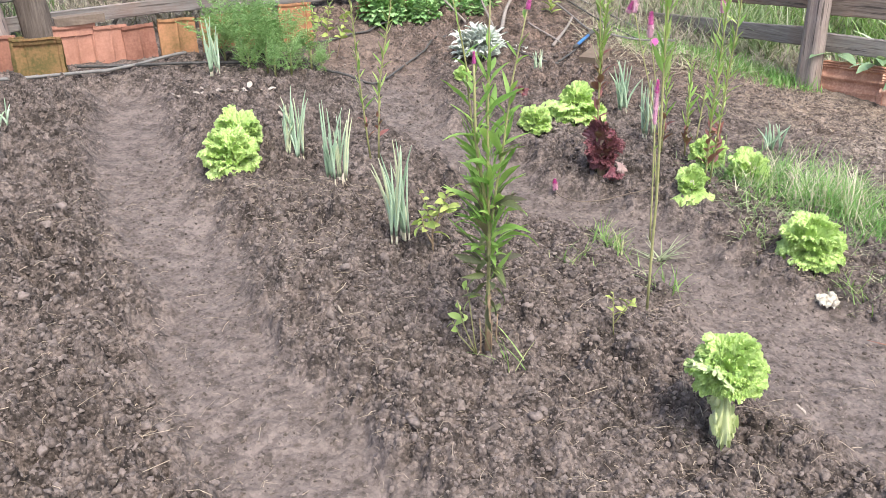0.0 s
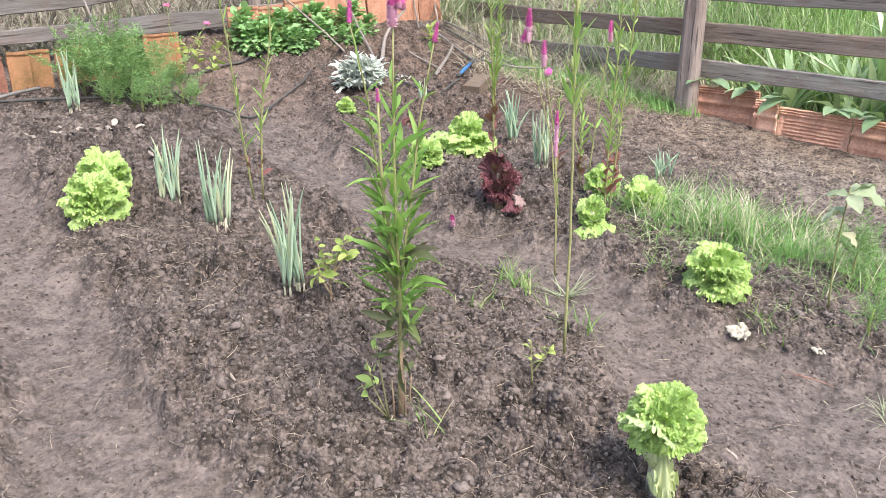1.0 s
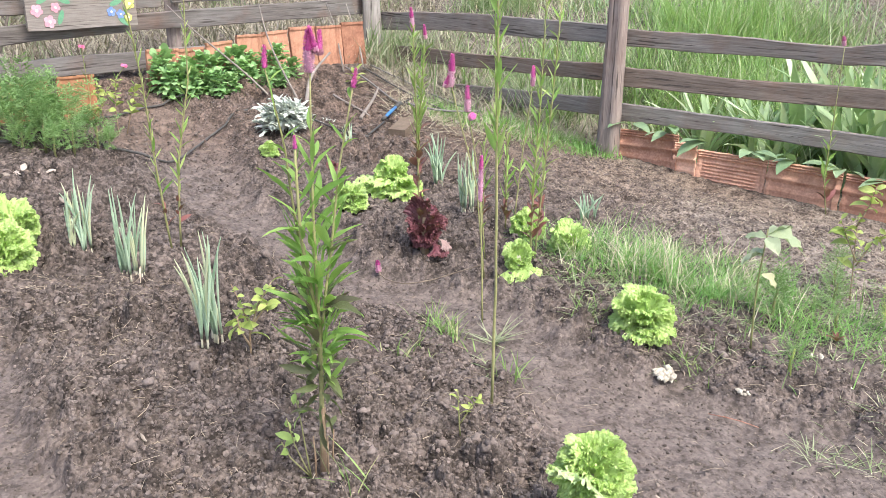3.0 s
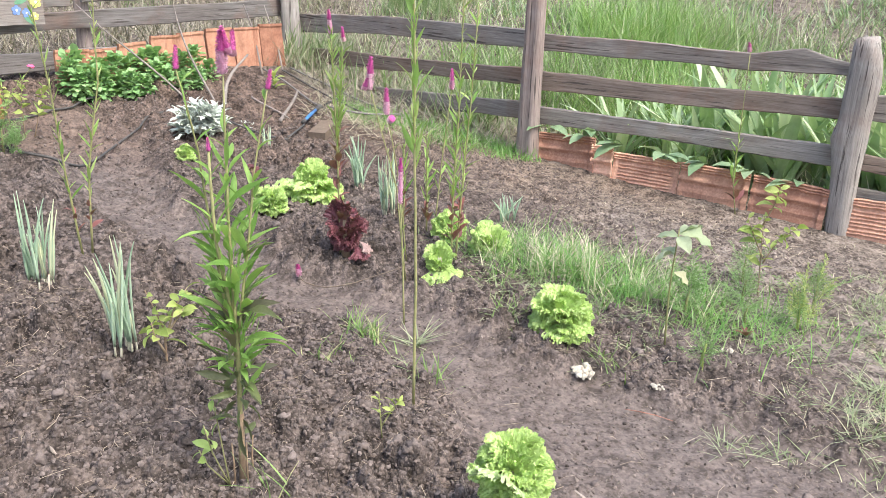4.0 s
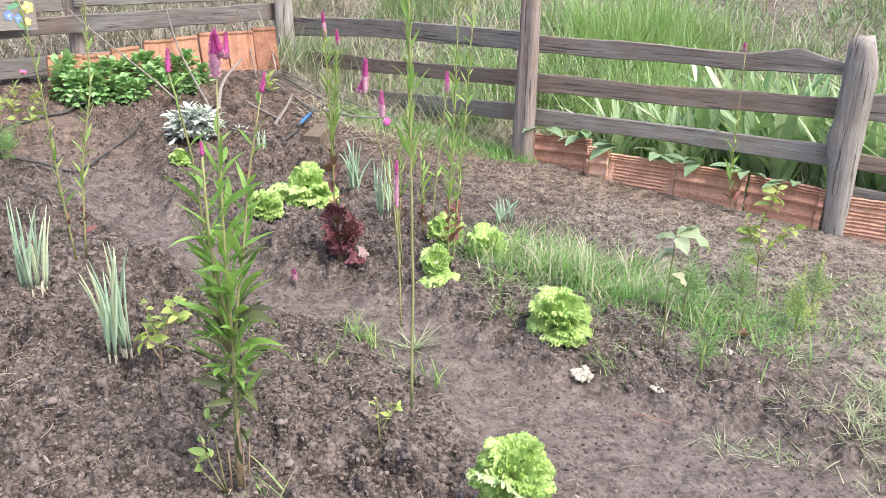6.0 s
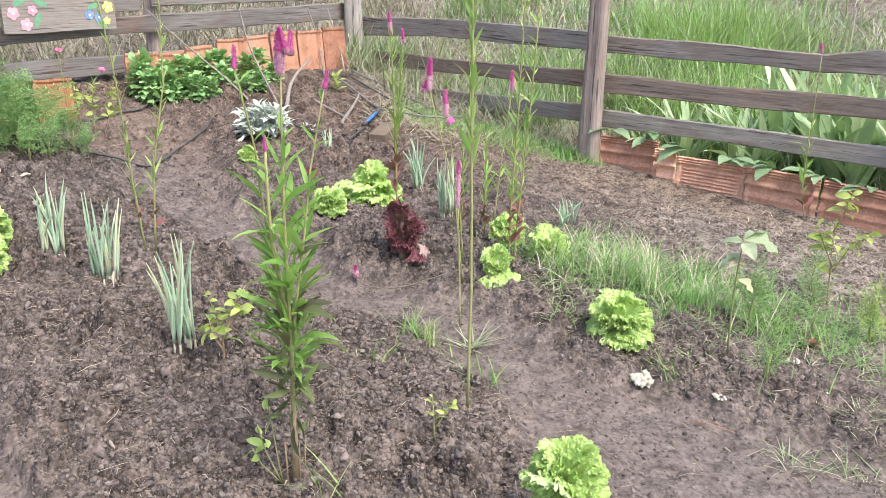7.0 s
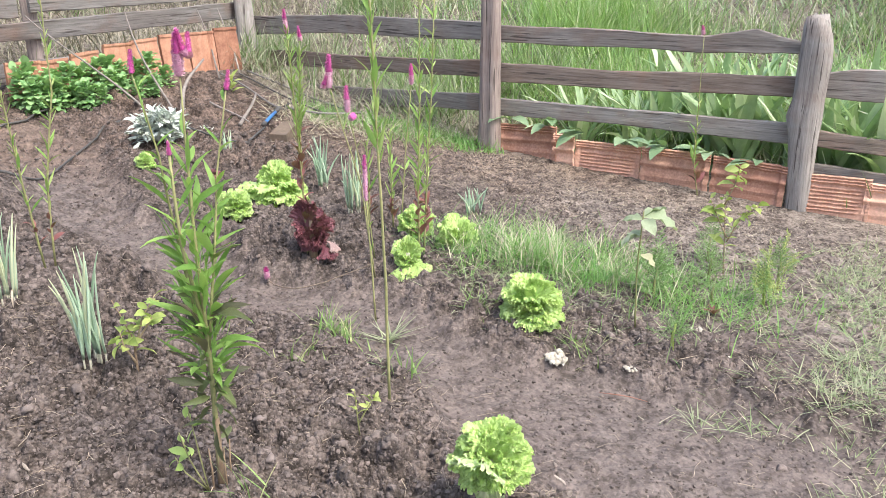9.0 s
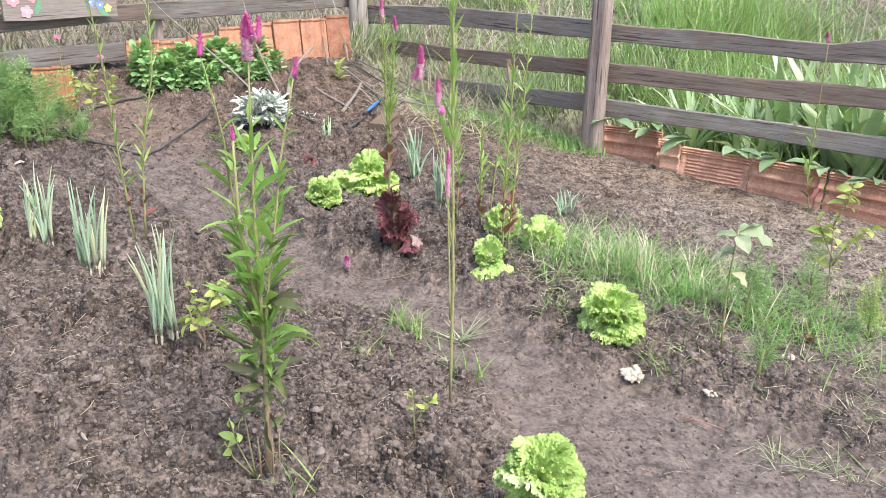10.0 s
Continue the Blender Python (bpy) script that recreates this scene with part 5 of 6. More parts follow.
shrub("pepper_plant", (-0.012, 2.66), [[(0, 0, 0), (0, 0, 0.14), (-0.045, 0, 0.27)], [(0, 0, 0.1), (0.03, 0, 0.2), (0.075, 0.0, 0.27)], [(0, 0, 0.06), (-0.03, -0.01, 0.13), (-0.035, -0.01, 0.17)], [(0, 0, 0.12), (0.05, -0.01, 0.19), (0.06, -0.02, 0.21)]], "young yellow-green pepper plant beside the spring onions", OVAL, 11, 0.062)
shrub("pepper_seedling", (0.565, 2.25), [[(0, 0, 0), (-0.005, 0, 0.08), (-0.01, 0, 0.15)], [(0, 0, 0.04), (0.03, 0, 0.09), (0.05, 0, 0.115)]], "small yellow-green seedling in loose soil", OVAL, 7, 0.04, rise=(20, 70), r=0.0025, material=STEM)
shrub("pepper_plant", (2.56, 3.22), [[(0, 0, 0), (-0.01, 0.01, 0.2), (-0.02, 0.02, 0.42)], [(-0.005, 0, 0.18), (0.04, -0.03, 0.3), (0.09, -0.08, 0.37)], [(-0.005, 0, 0.2), (-0.04, 0.04, 0.3), (-0.07, 0.06, 0.38)], [(-0.02, 0.02, 0.35), (0.01, 0.0, 0.46), (0.02, -0.01, 0.54)]], "thin shrub with yellow-green leaves at the bed's end", OVAL, 13, 0.078, rise=(-10, 50))
p = thing("eggplant", (1.78, 2.74, earth(1.78, 2.74)), "tall seedling with large pale yellowed leaves", "vegetable", "young shrubs in the beds")
stem(p, [(0, 0, -0.01), (-0.01, 0, 0.2), (0.0, 0, 0.46)], 0.0042, 0.0025, STEM)
for x, y, z, turn, up, s, k in ((0.0, 0, 0.44, -25, 15, 0.16, 1), (0.0, 0, 0.43, 130, 10, 0.09, 0), (0.0, 0, 0.44, 20, 30, 0.12, 0), (-0.005, 0, 0.37, 165, 12, 0.095, 1), (-0.005, 0, 0.36, 95, 15, 0.10, 0), (0, 0, 0.29, -35, -5, 0.085, 1), (0.0, 0, 0.43, -100, 10, 0.09, 1)):
    set_leaf(p, BIGPALE[k], (x, y, z), turn, up, s, 20 if k else -20)
shrub("weed", (-0.86, 5.98), [[(0, 0, 0), (0.0, 0, 0.2), (0.02, 0, 0.36)], [(0.05, 0, 0), (0.10, 0.02, 0.18), (0.13, 0.02, 0.33)], [(-0.07, 0, 0), (-0.09, 0.0, 0.2), (-0.10, 0.0, 0.34)]], "bushy flowering weed with yellow-green leaves before the tiles", OVAL + LANCE[:1], 20, 0.075, "plant", (-10, 60))
PETAL = Shape().leaf((0, 0, 0), (1, 0, 0), 0.5, 0.42, 0.3, 0.2, 3, 0.0, 0.7).mesh("petal", HOT)
p = thing("carnation", (-1.0, 5.96, earth(-1.0, 5.96)), "thin grey-green carnation stems with small pink blooms", "flower plant")
for x, h in ((-0.02, 0.53), (0.22, 0.41)):
    stem(p, [(0, 0, 0), (x * 0.4, 0, h * 0.6), (x, 0.01, h)], 0.0025, 0.002)
    foliage(p, [(0, 0, 0), (x * 0.4, 0, h * 0.6), (x, 0.01, h)], 0.1, 0.85, 12, 0.08, LANCE[2:], (40, 70), 0, 0.3, 0.5)
    bloom = part("bloom", Shape().tube([(0, 0, -0.25), (0, 0, -0.1), (0, 0, 0.05)], [0.04, 0.1, 0.07], 6), STEM, p, "green cup of a pink bloom", pose(x, 0.01, h, 25, 0, 40) @ Matrix.Scale(0.05, 4))
    for k in range(11):
        part("petal", PETAL, None, bloom, "", pose(0, 0, 0, 0, 0, k * 137.5) @ pose(0, 0, 0, 0, -18 - 3.5 * k, 0))
p = thing("leafy_green_plant", (0.80, 7.02, earth(0.80, 7.02)), "young green seedling among the hoses", "vegetable")
for k in range(9):
    set_leaf(p, OVAL[k % 2], (0, 0, 0.02 + 0.012 * k), k * 137, 35 + 4 * k, 0.10, 10)


# ---- hoses, sticks and odd things at the corner ----
def lying_line(points, lift, step=0.06):
    """A bendy line laid on the ground, through the given places."""
    out = []
    for i in range(len(points) - 1):
        a, b, c, d = points[max(i - 1, 0)], points[i], points[i + 1], points[min(i + 2, len(points) - 1)]
        n = max(2, int(math.hypot(c[0] - b[0], c[1] - b[1]) / step))
        for k in range(n):
            t = k / n
            q = [0.5 * (2 * b[j] + (c[j] - a[j]) * t + (2 * a[j] - 5 * b[j] + 4 * c[j] - d[j]) * t * t + (3 * b[j] - a[j] - 3 * c[j] + d[j]) * t ** 3) for j in (0, 1)]
            out.append((q[0], q[1], earth(*q) + lift))
    q = points[-1]
    out.append((q[0], q[1], earth(*q) + lift))
    return out


def hose(points, r, material, label, lift=0.012):
    single("garden_hose", Shape().tube(lying_line(points, lift + r), r, 8), material, label, "hose", "hoses on the soil")


hose([(-2.75, 4.50), (-2.38, 4.64), (-2.0, 4.98), (-1.8, 5.30), (-1.7, 5.42)], 0.010, GREYHOSE, "dusty grey hose before the clay tiles", 0.02)
hose([(-2.22, 4.96), (-2.01, 5.05), (-1.67, 5.18), (-1.3, 5.25)], 0.009, HOSE, "thin dark hose before the clay tiles", 0.02)
hose([(-0.42, 6.62), (-0.67, 6.40), (-0.86, 6.28), (-1.0, 6.10), (-1.03, 5.85), (-0.92, 5.45), (-0.76, 5.17), (-0.55, 5.15), (-0.44, 5.38), (-0.34, 5.77), (-0.23, 6.10), (-0.10, 6.26), (0.05, 6.34), (0.30, 6.30), (0.50, 5.98), (0.62, 5.78), (0.74, 5.72)], 0.0075, HOSE, "black irrigation hose winding over the bare soil", 0.015)
hose([(0.74, 5.72), (0.82, 5.93), (0.90, 6.12)], 0.007, HOSE, "short black hose running to a blue coupling", 0.03)
hose([(0.76, 7.43), (0.91, 7.15), (1.06, 6.72), (1.12, 6.64)], 0.008, GREYHOSE, "grey hose running down from the corner", 0.03)
hose([(1.0, 7.65), (1.16, 7.55), (1.3, 7.45), (1.5, 7.1), (1.62, 6.8)], 0.008, GREYHOSE, "grey hose along the corner post", 0.03)
hose([(0.92, 7.5), (1.1, 7.25), (1.3, 6.95), (1.45, 6.62)], 0.007, HOSE, "dark hose lying in the corner", 0.03)
hose([(1.14, 6.69), (1.25, 6.9), (1.33, 7.05)], 0.007, HOSE, "dark hose end by the blue coupling", 0.04)
hose([(1.14, 6.66), (1.3, 6.6), (1.5, 6.58), (1.72, 6.6)], 0.008, GREYHOSE, "grey hose end lying by dry grass", 0.04)
p = thing("hose_coupling", (1.0, 6.38, earth(1.0, 6.38) + 0.05), "blue plastic hose coupling with black ends", "hose coupling")
part("sleeve", Shape().tube([(-0.085, -0.20, -0.01), (-0.03, -0.07, 0.0), (0.035, 0.08, 0.01)], [0.011, 0.013, 0.011], 10), BLUE, p, "blue plastic sleeve")
part("nut", Shape().tube([(0.035, 0.08, 0.01), (0.055, 0.125, 0.015), (0.09, 0.2, 0.02)], [0.016, 0.018, 0.013], 10), HOSE, p, "black ribbed nut")
part("nut", Shape().tube([(-0.11, -0.26, -0.012), (-0.085, -0.20, -0.01)], [0.013, 0.015], 10), HOSE, p)


def stick(a, b, r, label, bend=0.03):
    n, pts = 8, []
    for i in range(n + 1):
        t = i / n
        q = Vector(a).lerp(Vector(b), t)
        pts.append(q + Vector((bend * math.sin(t * 4 + a[0] * 7), bend * 0.5 * math.sin(t * 6), 0)))
    single("stick", Shape().tube(pts, [r * (1.1 - 0.5 * i / n) for i in range(n + 1)], 7), TWIG, label, "stick", "sticks leaning at the corner")


def grounded(x, y, d=0.0):
    return (x, y, earth(x, y) + d)


stick(grounded(0.14, 6.55), (-0.56, 7.08, 0.92), 0.008, "long thin grey stick leaning on the plank fence")
stick(grounded(0.33, 6.43), (0.08, 7.6, 0.90), 0.009, "long forked grey stick leaning on the fence")
stick(grounded(0.76, 7.42), (0.66, 8.0, 0.88), 0.008, "thin grey stick leaning behind the tiles", 0.015)
stick(grounded(0.93, 7.6), (0.87, 8.2, 0.86), 0.008, "thin grey stick leaning by the corner post", 0.015)
stick(grounded(-1.40, 6.05), (-1.64, 6.22, 0.98), 0.011, "thin grey stick leaning on the plank fence", 0.015)
stick(grounded(0.76, 6.25, 0.02), (0.97, 6.95, earth(0.97, 6.95) + 0.05), 0.013, "short grey stick lying across the bare soil", 0.01)
stick(grounded(0.62, 6.75, 0.02), (0.80, 6.28, earth(0.80, 6.28) + 0.03), 0.009, "thin bent twig lying on the soil", 0.02)
stick(grounded(0.36, 6.5, 0.04), (0.62, 7.35, earth(0.62, 7.35) + 0.16), 0.015, "dark crooked branch propped by the tiles", 0.04)
for s, h, t in ((2.75, 0.2, 0.5), (3.1, 0.0, -0.35), (3.35, 0.05, 0.3), (3.6, -0.1, 0.3)):
    x, y = FENCE[0][0] + FX * s - FY * 0.35, FENCE[0][1] + FY * s + FX * 0.35
    stick(grounded(x, y, 0.05), (x + FX * t, y + FY * t, earth(x, y) + 0.75), 0.013, "dark thin stake behind the plank fence", 0.01)


def weathered_block(name, size, material, label, category, at, turn, tip=0.0):
    sh, (w, d, h) = Shape(), size
    rows = []
    for i in range(9):
        u = (i / 8 - 0.5) * w
        ring = []
        for k in range(16):
            a = 2 * math.pi * k / 16
            c, s = math.cos(a), math.sin(a)
            q = max(abs(c), abs(s)) ** -1.0
            e = 1 + 0.06 * noise.noise((u * 12, c * 2, s * 2))
            ring.append((u, d / 2 * c * q * e, h / 2 + h / 2 * s * q * e))
        rows.append(ring)
    k = sh.grid(rows, True)
    sh.f.append(tuple(k + j for j in reversed(range(16))))
    sh.f.append(tuple(k + 8 * 16 + j for j in range(16)))
    return single(name, sh, material, label, category, m=pose(*at, 0, tip, turn), flat=True)


weathered_block("wood_block", (0.30, 0.12, 0.09), rough_material("old_wood_block", (0.10, 0.075, 0.055), (0.22, 0.17, 0.13), 9, 0.9, 0.5, 0.008, 60, 0.1), "brown weathered wood block half sunk in the soil", "wood block", (1.03, 6.05, earth(1.03, 6.05) - 0.03), 62, -6)
weathered_block("wood_plank", (0.29, 0.10, 0.05), rough_material("brown_plank", (0.09, 0.068, 0.054), (0.23, 0.18, 0.145), 9, 0.9, 0.5, 0.008, 60, 0.1), "short brown plank lying on the clay tiles", "plank", (-2.255, 5.193, earth(-2.255, 5.193) + 0.236), 29, -2)


# ---- the painted board on the plank fence ----
def painted_board():
    s0 = 4.12
    x, y = FENCE[0][0] + FX * s0 + FY * 0.045, FENCE[0][1] + FY * s0 - FX * 0.045
    turn = math.degrees(math.atan2(FY, FX))
    p = thing("painted_sign", (x, y, 0.80), "grey wooden board with painted pink, blue and yellow flowers", "sign", turn=turn)
    rows = [[(u, -0.012 + d, z + 0.004 * math.sin(u * 9)) for d, z in ((0, 0.0), (0, 0.30), (0.024, 0.30), (0.024, 0.0))] for u in (-0.40, -0.2, 0.0, 0.2, 0.40)]
    sh = Shape()
    k = sh.grid(rows, True)
    sh.f += [tuple(k + j for j in (3, 2, 1, 0)), tuple(k + 16 + j for j in range(4))]
    part("panel", sh, WOOD, p, "weathered grey panel", flat=True)

    def bloom(cx, cz, r, material, petals=5):
        for i in range(petals):
            a = 2 * math.pi * i / petals + cx * 20
            q = Shape()
            ring = [(cx + math.cos(a) * r * 0.6 + math.cos(b) * r * 0.42, -0.0165, cz + math.sin(a) * r * 0.6 + math.sin(b) * r * 0.42) for b in (k * math.pi / 6 for k in range(12))]
            q.v.extend(ring)
            q.v.extend((v[0], -0.011, v[2]) for v in ring)
            q.f.append(tuple(range(12)))
            q.f.extend((j, 12 + j, 12 + (j + 1) % 12, (j + 1) % 12) for j in range(12))
            part("painted_petal", q, material, p, flat=True)
        q = Shape()
        ring = [(cx + math.cos(b) * r * 0.25, -0.0195, cz + math.sin(b) * r * 0.25) for b in (k * math.pi / 5 for k in range(10))]
        q.v.extend(ring)
        q.v.extend((v[0], -0.011, v[2]) for v in ring)
        q.f.append(tuple(range(10)))
        q.f.extend((j, 10 + j, 10 + (j + 1) % 10, (j + 1) % 10) for j in range(10))
        part("painted_centre", q, PAINTWHITE, p, flat=True)

    bloom(-0.33, 0.13, 0.042, PETALPINK), bloom(-0.25, 0.055, 0.042, PETALPINK), bloom(-0.20, 0.145, 0.034, PETALPINK)
    bloom(0.20, 0.10, 0.034, PETALBLUE), bloom(0.27, 0.08, 0.032, PETALBLUE), bloom(0.345, 0.15, 0.042, PETALYELLOW), bloom(0.33, 0.055, 0.028, PETALYELLOW)
    for cx, cz, tilt in ((-0.28, 0.20, 0.5), (-0.14, 0.19, -0.4), (0.24, 0.16, 0.3), (0.29, 0.03, -0.6), (-0.17, 0.08, 1.2)):
        q = Shape()
        ring = [(cx + 0.05 * math.cos(b) * math.cos(tilt) - 0.018 * math.sin(b) * math.sin(tilt), -0.0145, cz + 0.05 * math.cos(b) * math.sin(tilt) + 0.018 * math.sin(b) * math.cos(tilt)) for b in (k * math.pi / 6 for k in range(12))]
        q.v.extend(ring)
        q.v.extend((v[0], -0.011, v[2]) for v in ring)
        q.f.append(tuple(range(12)))
        q.f.extend((j, 12 + j, 12 + (j + 1) % 12, (j + 1) % 12) for j in range(12))
        part("painted_leaf", q, PAINTGREEN, p, flat=True)


painted_board()


# ---- fallen bits ----
line = lying_line([(0.515, 3.60), (0.535, 3.54), (0.61, 3.485), (0.73, 3.48), (0.95, 3.46)], 0.03)
p = thing("fallen_flower_stem", grounded(0.515, 3.60, 0.02), "dry bent flower stem lying across the path with a magenta bloom", "flower stem")
part("stem", Shape().tube([Vector(q) - Vector(grounded(0.515, 3.60, 0.02)) for q in line], 0.0028, 5), STRAW, p, "straw-coloured dry stem")
flower(p, (0.0, 0, 0.0), 0.055, 0.011, 0.6, (10, -15))


def pale_stone(at, size, seed, label, material=STONE, flat=0.95, pieces=1):
    rnd = random.Random(seed)
    if pieces == 1:
        single("stone", Shape().lump((0, 0, size * 0.22 * flat), size, rnd, flat), material, label, "stone", "pale stones on the soil", m=pose(*grounded(*at, 0.008)))
        return
    p = thing("crumbled_stone", grounded(*at, 0.008), label, "stone", "pale stones on the soil")
    for i in range(pieces):
        d, s = 0.42 * size * (i > 0), size * rnd.uniform(0.16, 0.34)
        part("fragment", Shape().lump((rnd.uniform(-d, d), rnd.uniform(-d, d), size * 0.14 + 0.2 * size * rnd.random() * (pieces > 6)), s, rnd, flat), material, p)


for k, (at, s, n) in enumerate((((1.395, 2.645), 0.08, 44), ((1.59, 2.455), 0.05, 16), ((1.96, 2.41), 0.022, 2), ((1.985, 2.635), 0.045, 8), ((1.93, 2.61), 0.025, 2), ((2.34, 2.84), 0.024, 2), ((-0.13, 2.33), 0.014, 1), ((0.64, 1.80), 0.028, 2), ((0.635, 1.765), 0.035, 2), ((-0.93, 1.43), 0.03, 2), ((1.66, 6.78), 0.06, 2))):
    pale_stone(at, s, k, "pale crumbly stone on the dark soil", pieces=n)


def shells():
    """Loose pale flakes strewn behind the pair of lettuces."""
    rnd = random.Random(8)
    for x, y, n, s in ((-1.36, 4.58, 3, 0.03), (-1.24, 4.55, 4, 0.045), (-1.14, 4.6, 4, 0.045), (-1.01, 4.63, 3, 0.045), (-1.47, 4.49, 3, 0.035), (-1.48, 4.78, 1, 0.03), (-1.65, 3.22, 1, 0.03), (-1.9, 3.92, 2, 0.03), (-1.30, 4.32, 2, 0.03), (-0.88, 4.20, 2, 0.03), (-0.62, 5.9, 2, 0.035), (-0.3, 2.21, 1, 0.02), (1.02, 1.93, 4, 0.016)):
        for i in range(n):
            sh = Shape()
            sh.leaf((0, 0, 0), (1, 0, rnd.uniform(-0.1, 0.4)), s * rnd.uniform(0.8, 1.5), s * rnd.uniform(0.6, 1.0), rnd.uniform(-1.2, 1.2), 0.3, 4, 0.3, 0.5, 0.4)
            back = [(v[0], v[1], v[2] - 0.002) for v in sh.v]
            w = len(sh.v)
            sh.f += [tuple(w + j for j in reversed(f)) for f in sh.f]
            sh.v += back
            q = (x + rnd.uniform(-0.06, 0.06), y + rnd.uniform(-0.05, 0.05))
            single("dry_flake", sh, SHELL, "pale dry husk flake on the soil", "husk", "husk flakes on the beds", m=pose(*grounded(*q, 0.022), 0, 0, rnd.uniform(0, 360)))


shells()
p = thing("red_twig", grounded(1.50, 2.39, 0.012), "short reddish root lying on the soil", "twig")
part("shoot", Shape().tube([(-0.05, 0.04, 0), (-0.01, 0.0, 0.006), (0.03, -0.03, 0.004), (0.07, -0.07, 0.0)], [0.0015, 0.0022, 0.002, 0.001], 6), rough_material("reddish_root", (0.26, 0.12, 0.09), (0.44, 0.24, 0.18), 30, 0.7, 0.2, 0.002, 100, 0.1), p)
p = thing("red_seedling", grounded(2.17, 2.78), "tiny red-leaved seedling on the dry bed", "vegetable")
for k in range(8):
    set_leaf(p, LANCERED[k % 2], (0, 0, 0.01), k * 137, 40 + 4 * k, 0.05, 0, 0.6)


# ---- grass, litter and loose clods ----
def blades(places, length, width, seed, lean=0.5, segs=3, droop=0.9, out=None):
    """Many bent blades of grass in one mesh."""
    rnd, sh = random.Random(seed), out or Shape()
    for x, y in places:
        a, k = rnd.uniform(0, 6.3), rnd.uniform(*lean) if isinstance(lean, tuple) else rnd.uniform(0, lean)
        d = Vector((math.cos(a) * k, math.sin(a) * k, 1.0))
        n = rnd.uniform(*length)
        z = earth_quick(x, y)
        side = Vector((-math.sin(a), math.cos(a), 0))
        p, rows = Vector((x, y, z - 0.01)), []
        d.normalize()
        bend = rnd.uniform(0.2, 1.0) * droop
        w = width * rnd.uniform(0.7, 1.3)
        for i in range(segs + 1):
            t = i / segs
            e = w * 0.5 * (1 - t ** 1.6) + 0.0004
            rows.append((p - side * e, p + side * e))
            d = (d + Vector((math.cos(a), math.sin(a), -0.5)) * (bend / segs)).normalized()
            p = p + d * (n / segs)
        sh.grid(rows)
    return sh


HX, HY = np.arange(-9, 12, 0.05), np.arange(0.5, 18, 0.05)
HEIGHTS = land(*np.meshgrid(HX, HY))


def earth_quick(x, y):
    i, j = min(max(int((x + 9) / 0.05), 0), len(HX) - 1), min(max(int((y - 0.5) / 0.05), 0), len(HY) - 1)
    return float(HEIGHTS[j, i])


def strewn(rnd, count, x0, x1, y0, y1, keep):
    out = []
    while len(out) < count:
        n = count * 3
        xs, ys = np.array([rnd.uniform(x0, x1) for _ in range(n)]), np.array([rnd.uniform(y0, y1) for _ in range(n)])
        chance = keep(xs, ys)
        out += [(float(x), float(y)) for x, y, c in zip(xs, ys, chance) if rnd.random() < c]
    return out[:count]


def blob(x, y, cx, cy, r, sx=1.0, turn=0.0):
    c, s = math.cos(turn), math.sin(turn)
    u, v = (x - cx) * c + (y - cy) * s, -(x - cx) * s + (y - cy) * c
    return np.exp(-((u / (r * sx)) ** 2 + (v / r) ** 2))


grnd = random.Random(77)
# the green patch beside the lettuces
spot = lambda x, y: np.clip(1.3 * blob(x, y, 1.74, 3.47, 0.23, 1.6, -0.65) * (0.12 + 1.6 * smooth(0.3, 0.7, value_noise(x * 9, y * 9, 2))), 0, 1)
single("grass_patch", blades(strewn(grnd, 2700, 1.2, 2.5, 2.7, 4.0, spot), (0.05, 0.23), 0.003, 1, 1.7, 4, 1.3), PATCHGRASS, "patch of fine green grass beside lettuces", "grass", kind="stuff")
for k, (x, y, n, h) in enumerate(((0.65, 2.92, 90, 0.11), (0.50, 2.75, 30, 0.08), (1.50, 2.66, 50, 0.10), (1.45, 2.82, 30, 0.08), (0.79, 2.58, 26, 0.09), (0.23, 2.03, 10, 0.13), (1.28, 3.02, 40, 0.09))):
    f = lambda a, b, x=x, y=y: blob(a, b, x, y, 0.055)
    single("grass_tuft", blades(strewn(grnd, n, x - 0.2, x + 0.2, y - 0.2, y + 0.2, f), (h * 0.5, h * 1.3), 0.0045, 20 + k, 1.0), GRASS, "small tuft of grass on the trodden path", "grass", "grass tufts on the soil")
single("grass_tuft", blades([(0.86 + 0.015 * math.cos(k), 2.98 + 0.015 * math.sin(k)) for k in range(24)], (0.1, 0.2), 0.006, 40, (1.0, 2.5), 4, 0.5), GREYGRASS, "grey-green spidery grass tuft on the path", "grass", "grass tufts on the soil")
for k, (x, y, n, h) in enumerate(((1.665, 2.11, 26, 0.13), (1.97, 2.23, 22, 0.12), (2.05, 2.03, 40, 0.12), (2.40, 2.34, 30, 0.13), (1.89, 2.08, 20, 0.12), (2.26, 2.07, 34, 0.14), (2.77, 2.68, 30, 0.14), (1.84, 2.25, 10, 0.08), (2.15, 2.2, 24, 0.11), (2.6, 2.4, 30, 0.14), (0.72, 2.62, 12, 0.09), (2.5, 2.1, 30, 0.14), (2.85, 2.35, 30, 0.14))):
    single("grass_tuft", blades([(x + grnd.gauss(0, 0.03), y + grnd.gauss(0, 0.03)) for _ in range(n)], (h * 0.4, h * 1.3), 0.004, 60 + k, (0.8, 3.0), 4, 1.1), WILDGRASS if k % 3 == 1 else GREYGRASS, "sprawling grey-green grass tuft on the bare bed", "grass", "grass tufts on the soil")
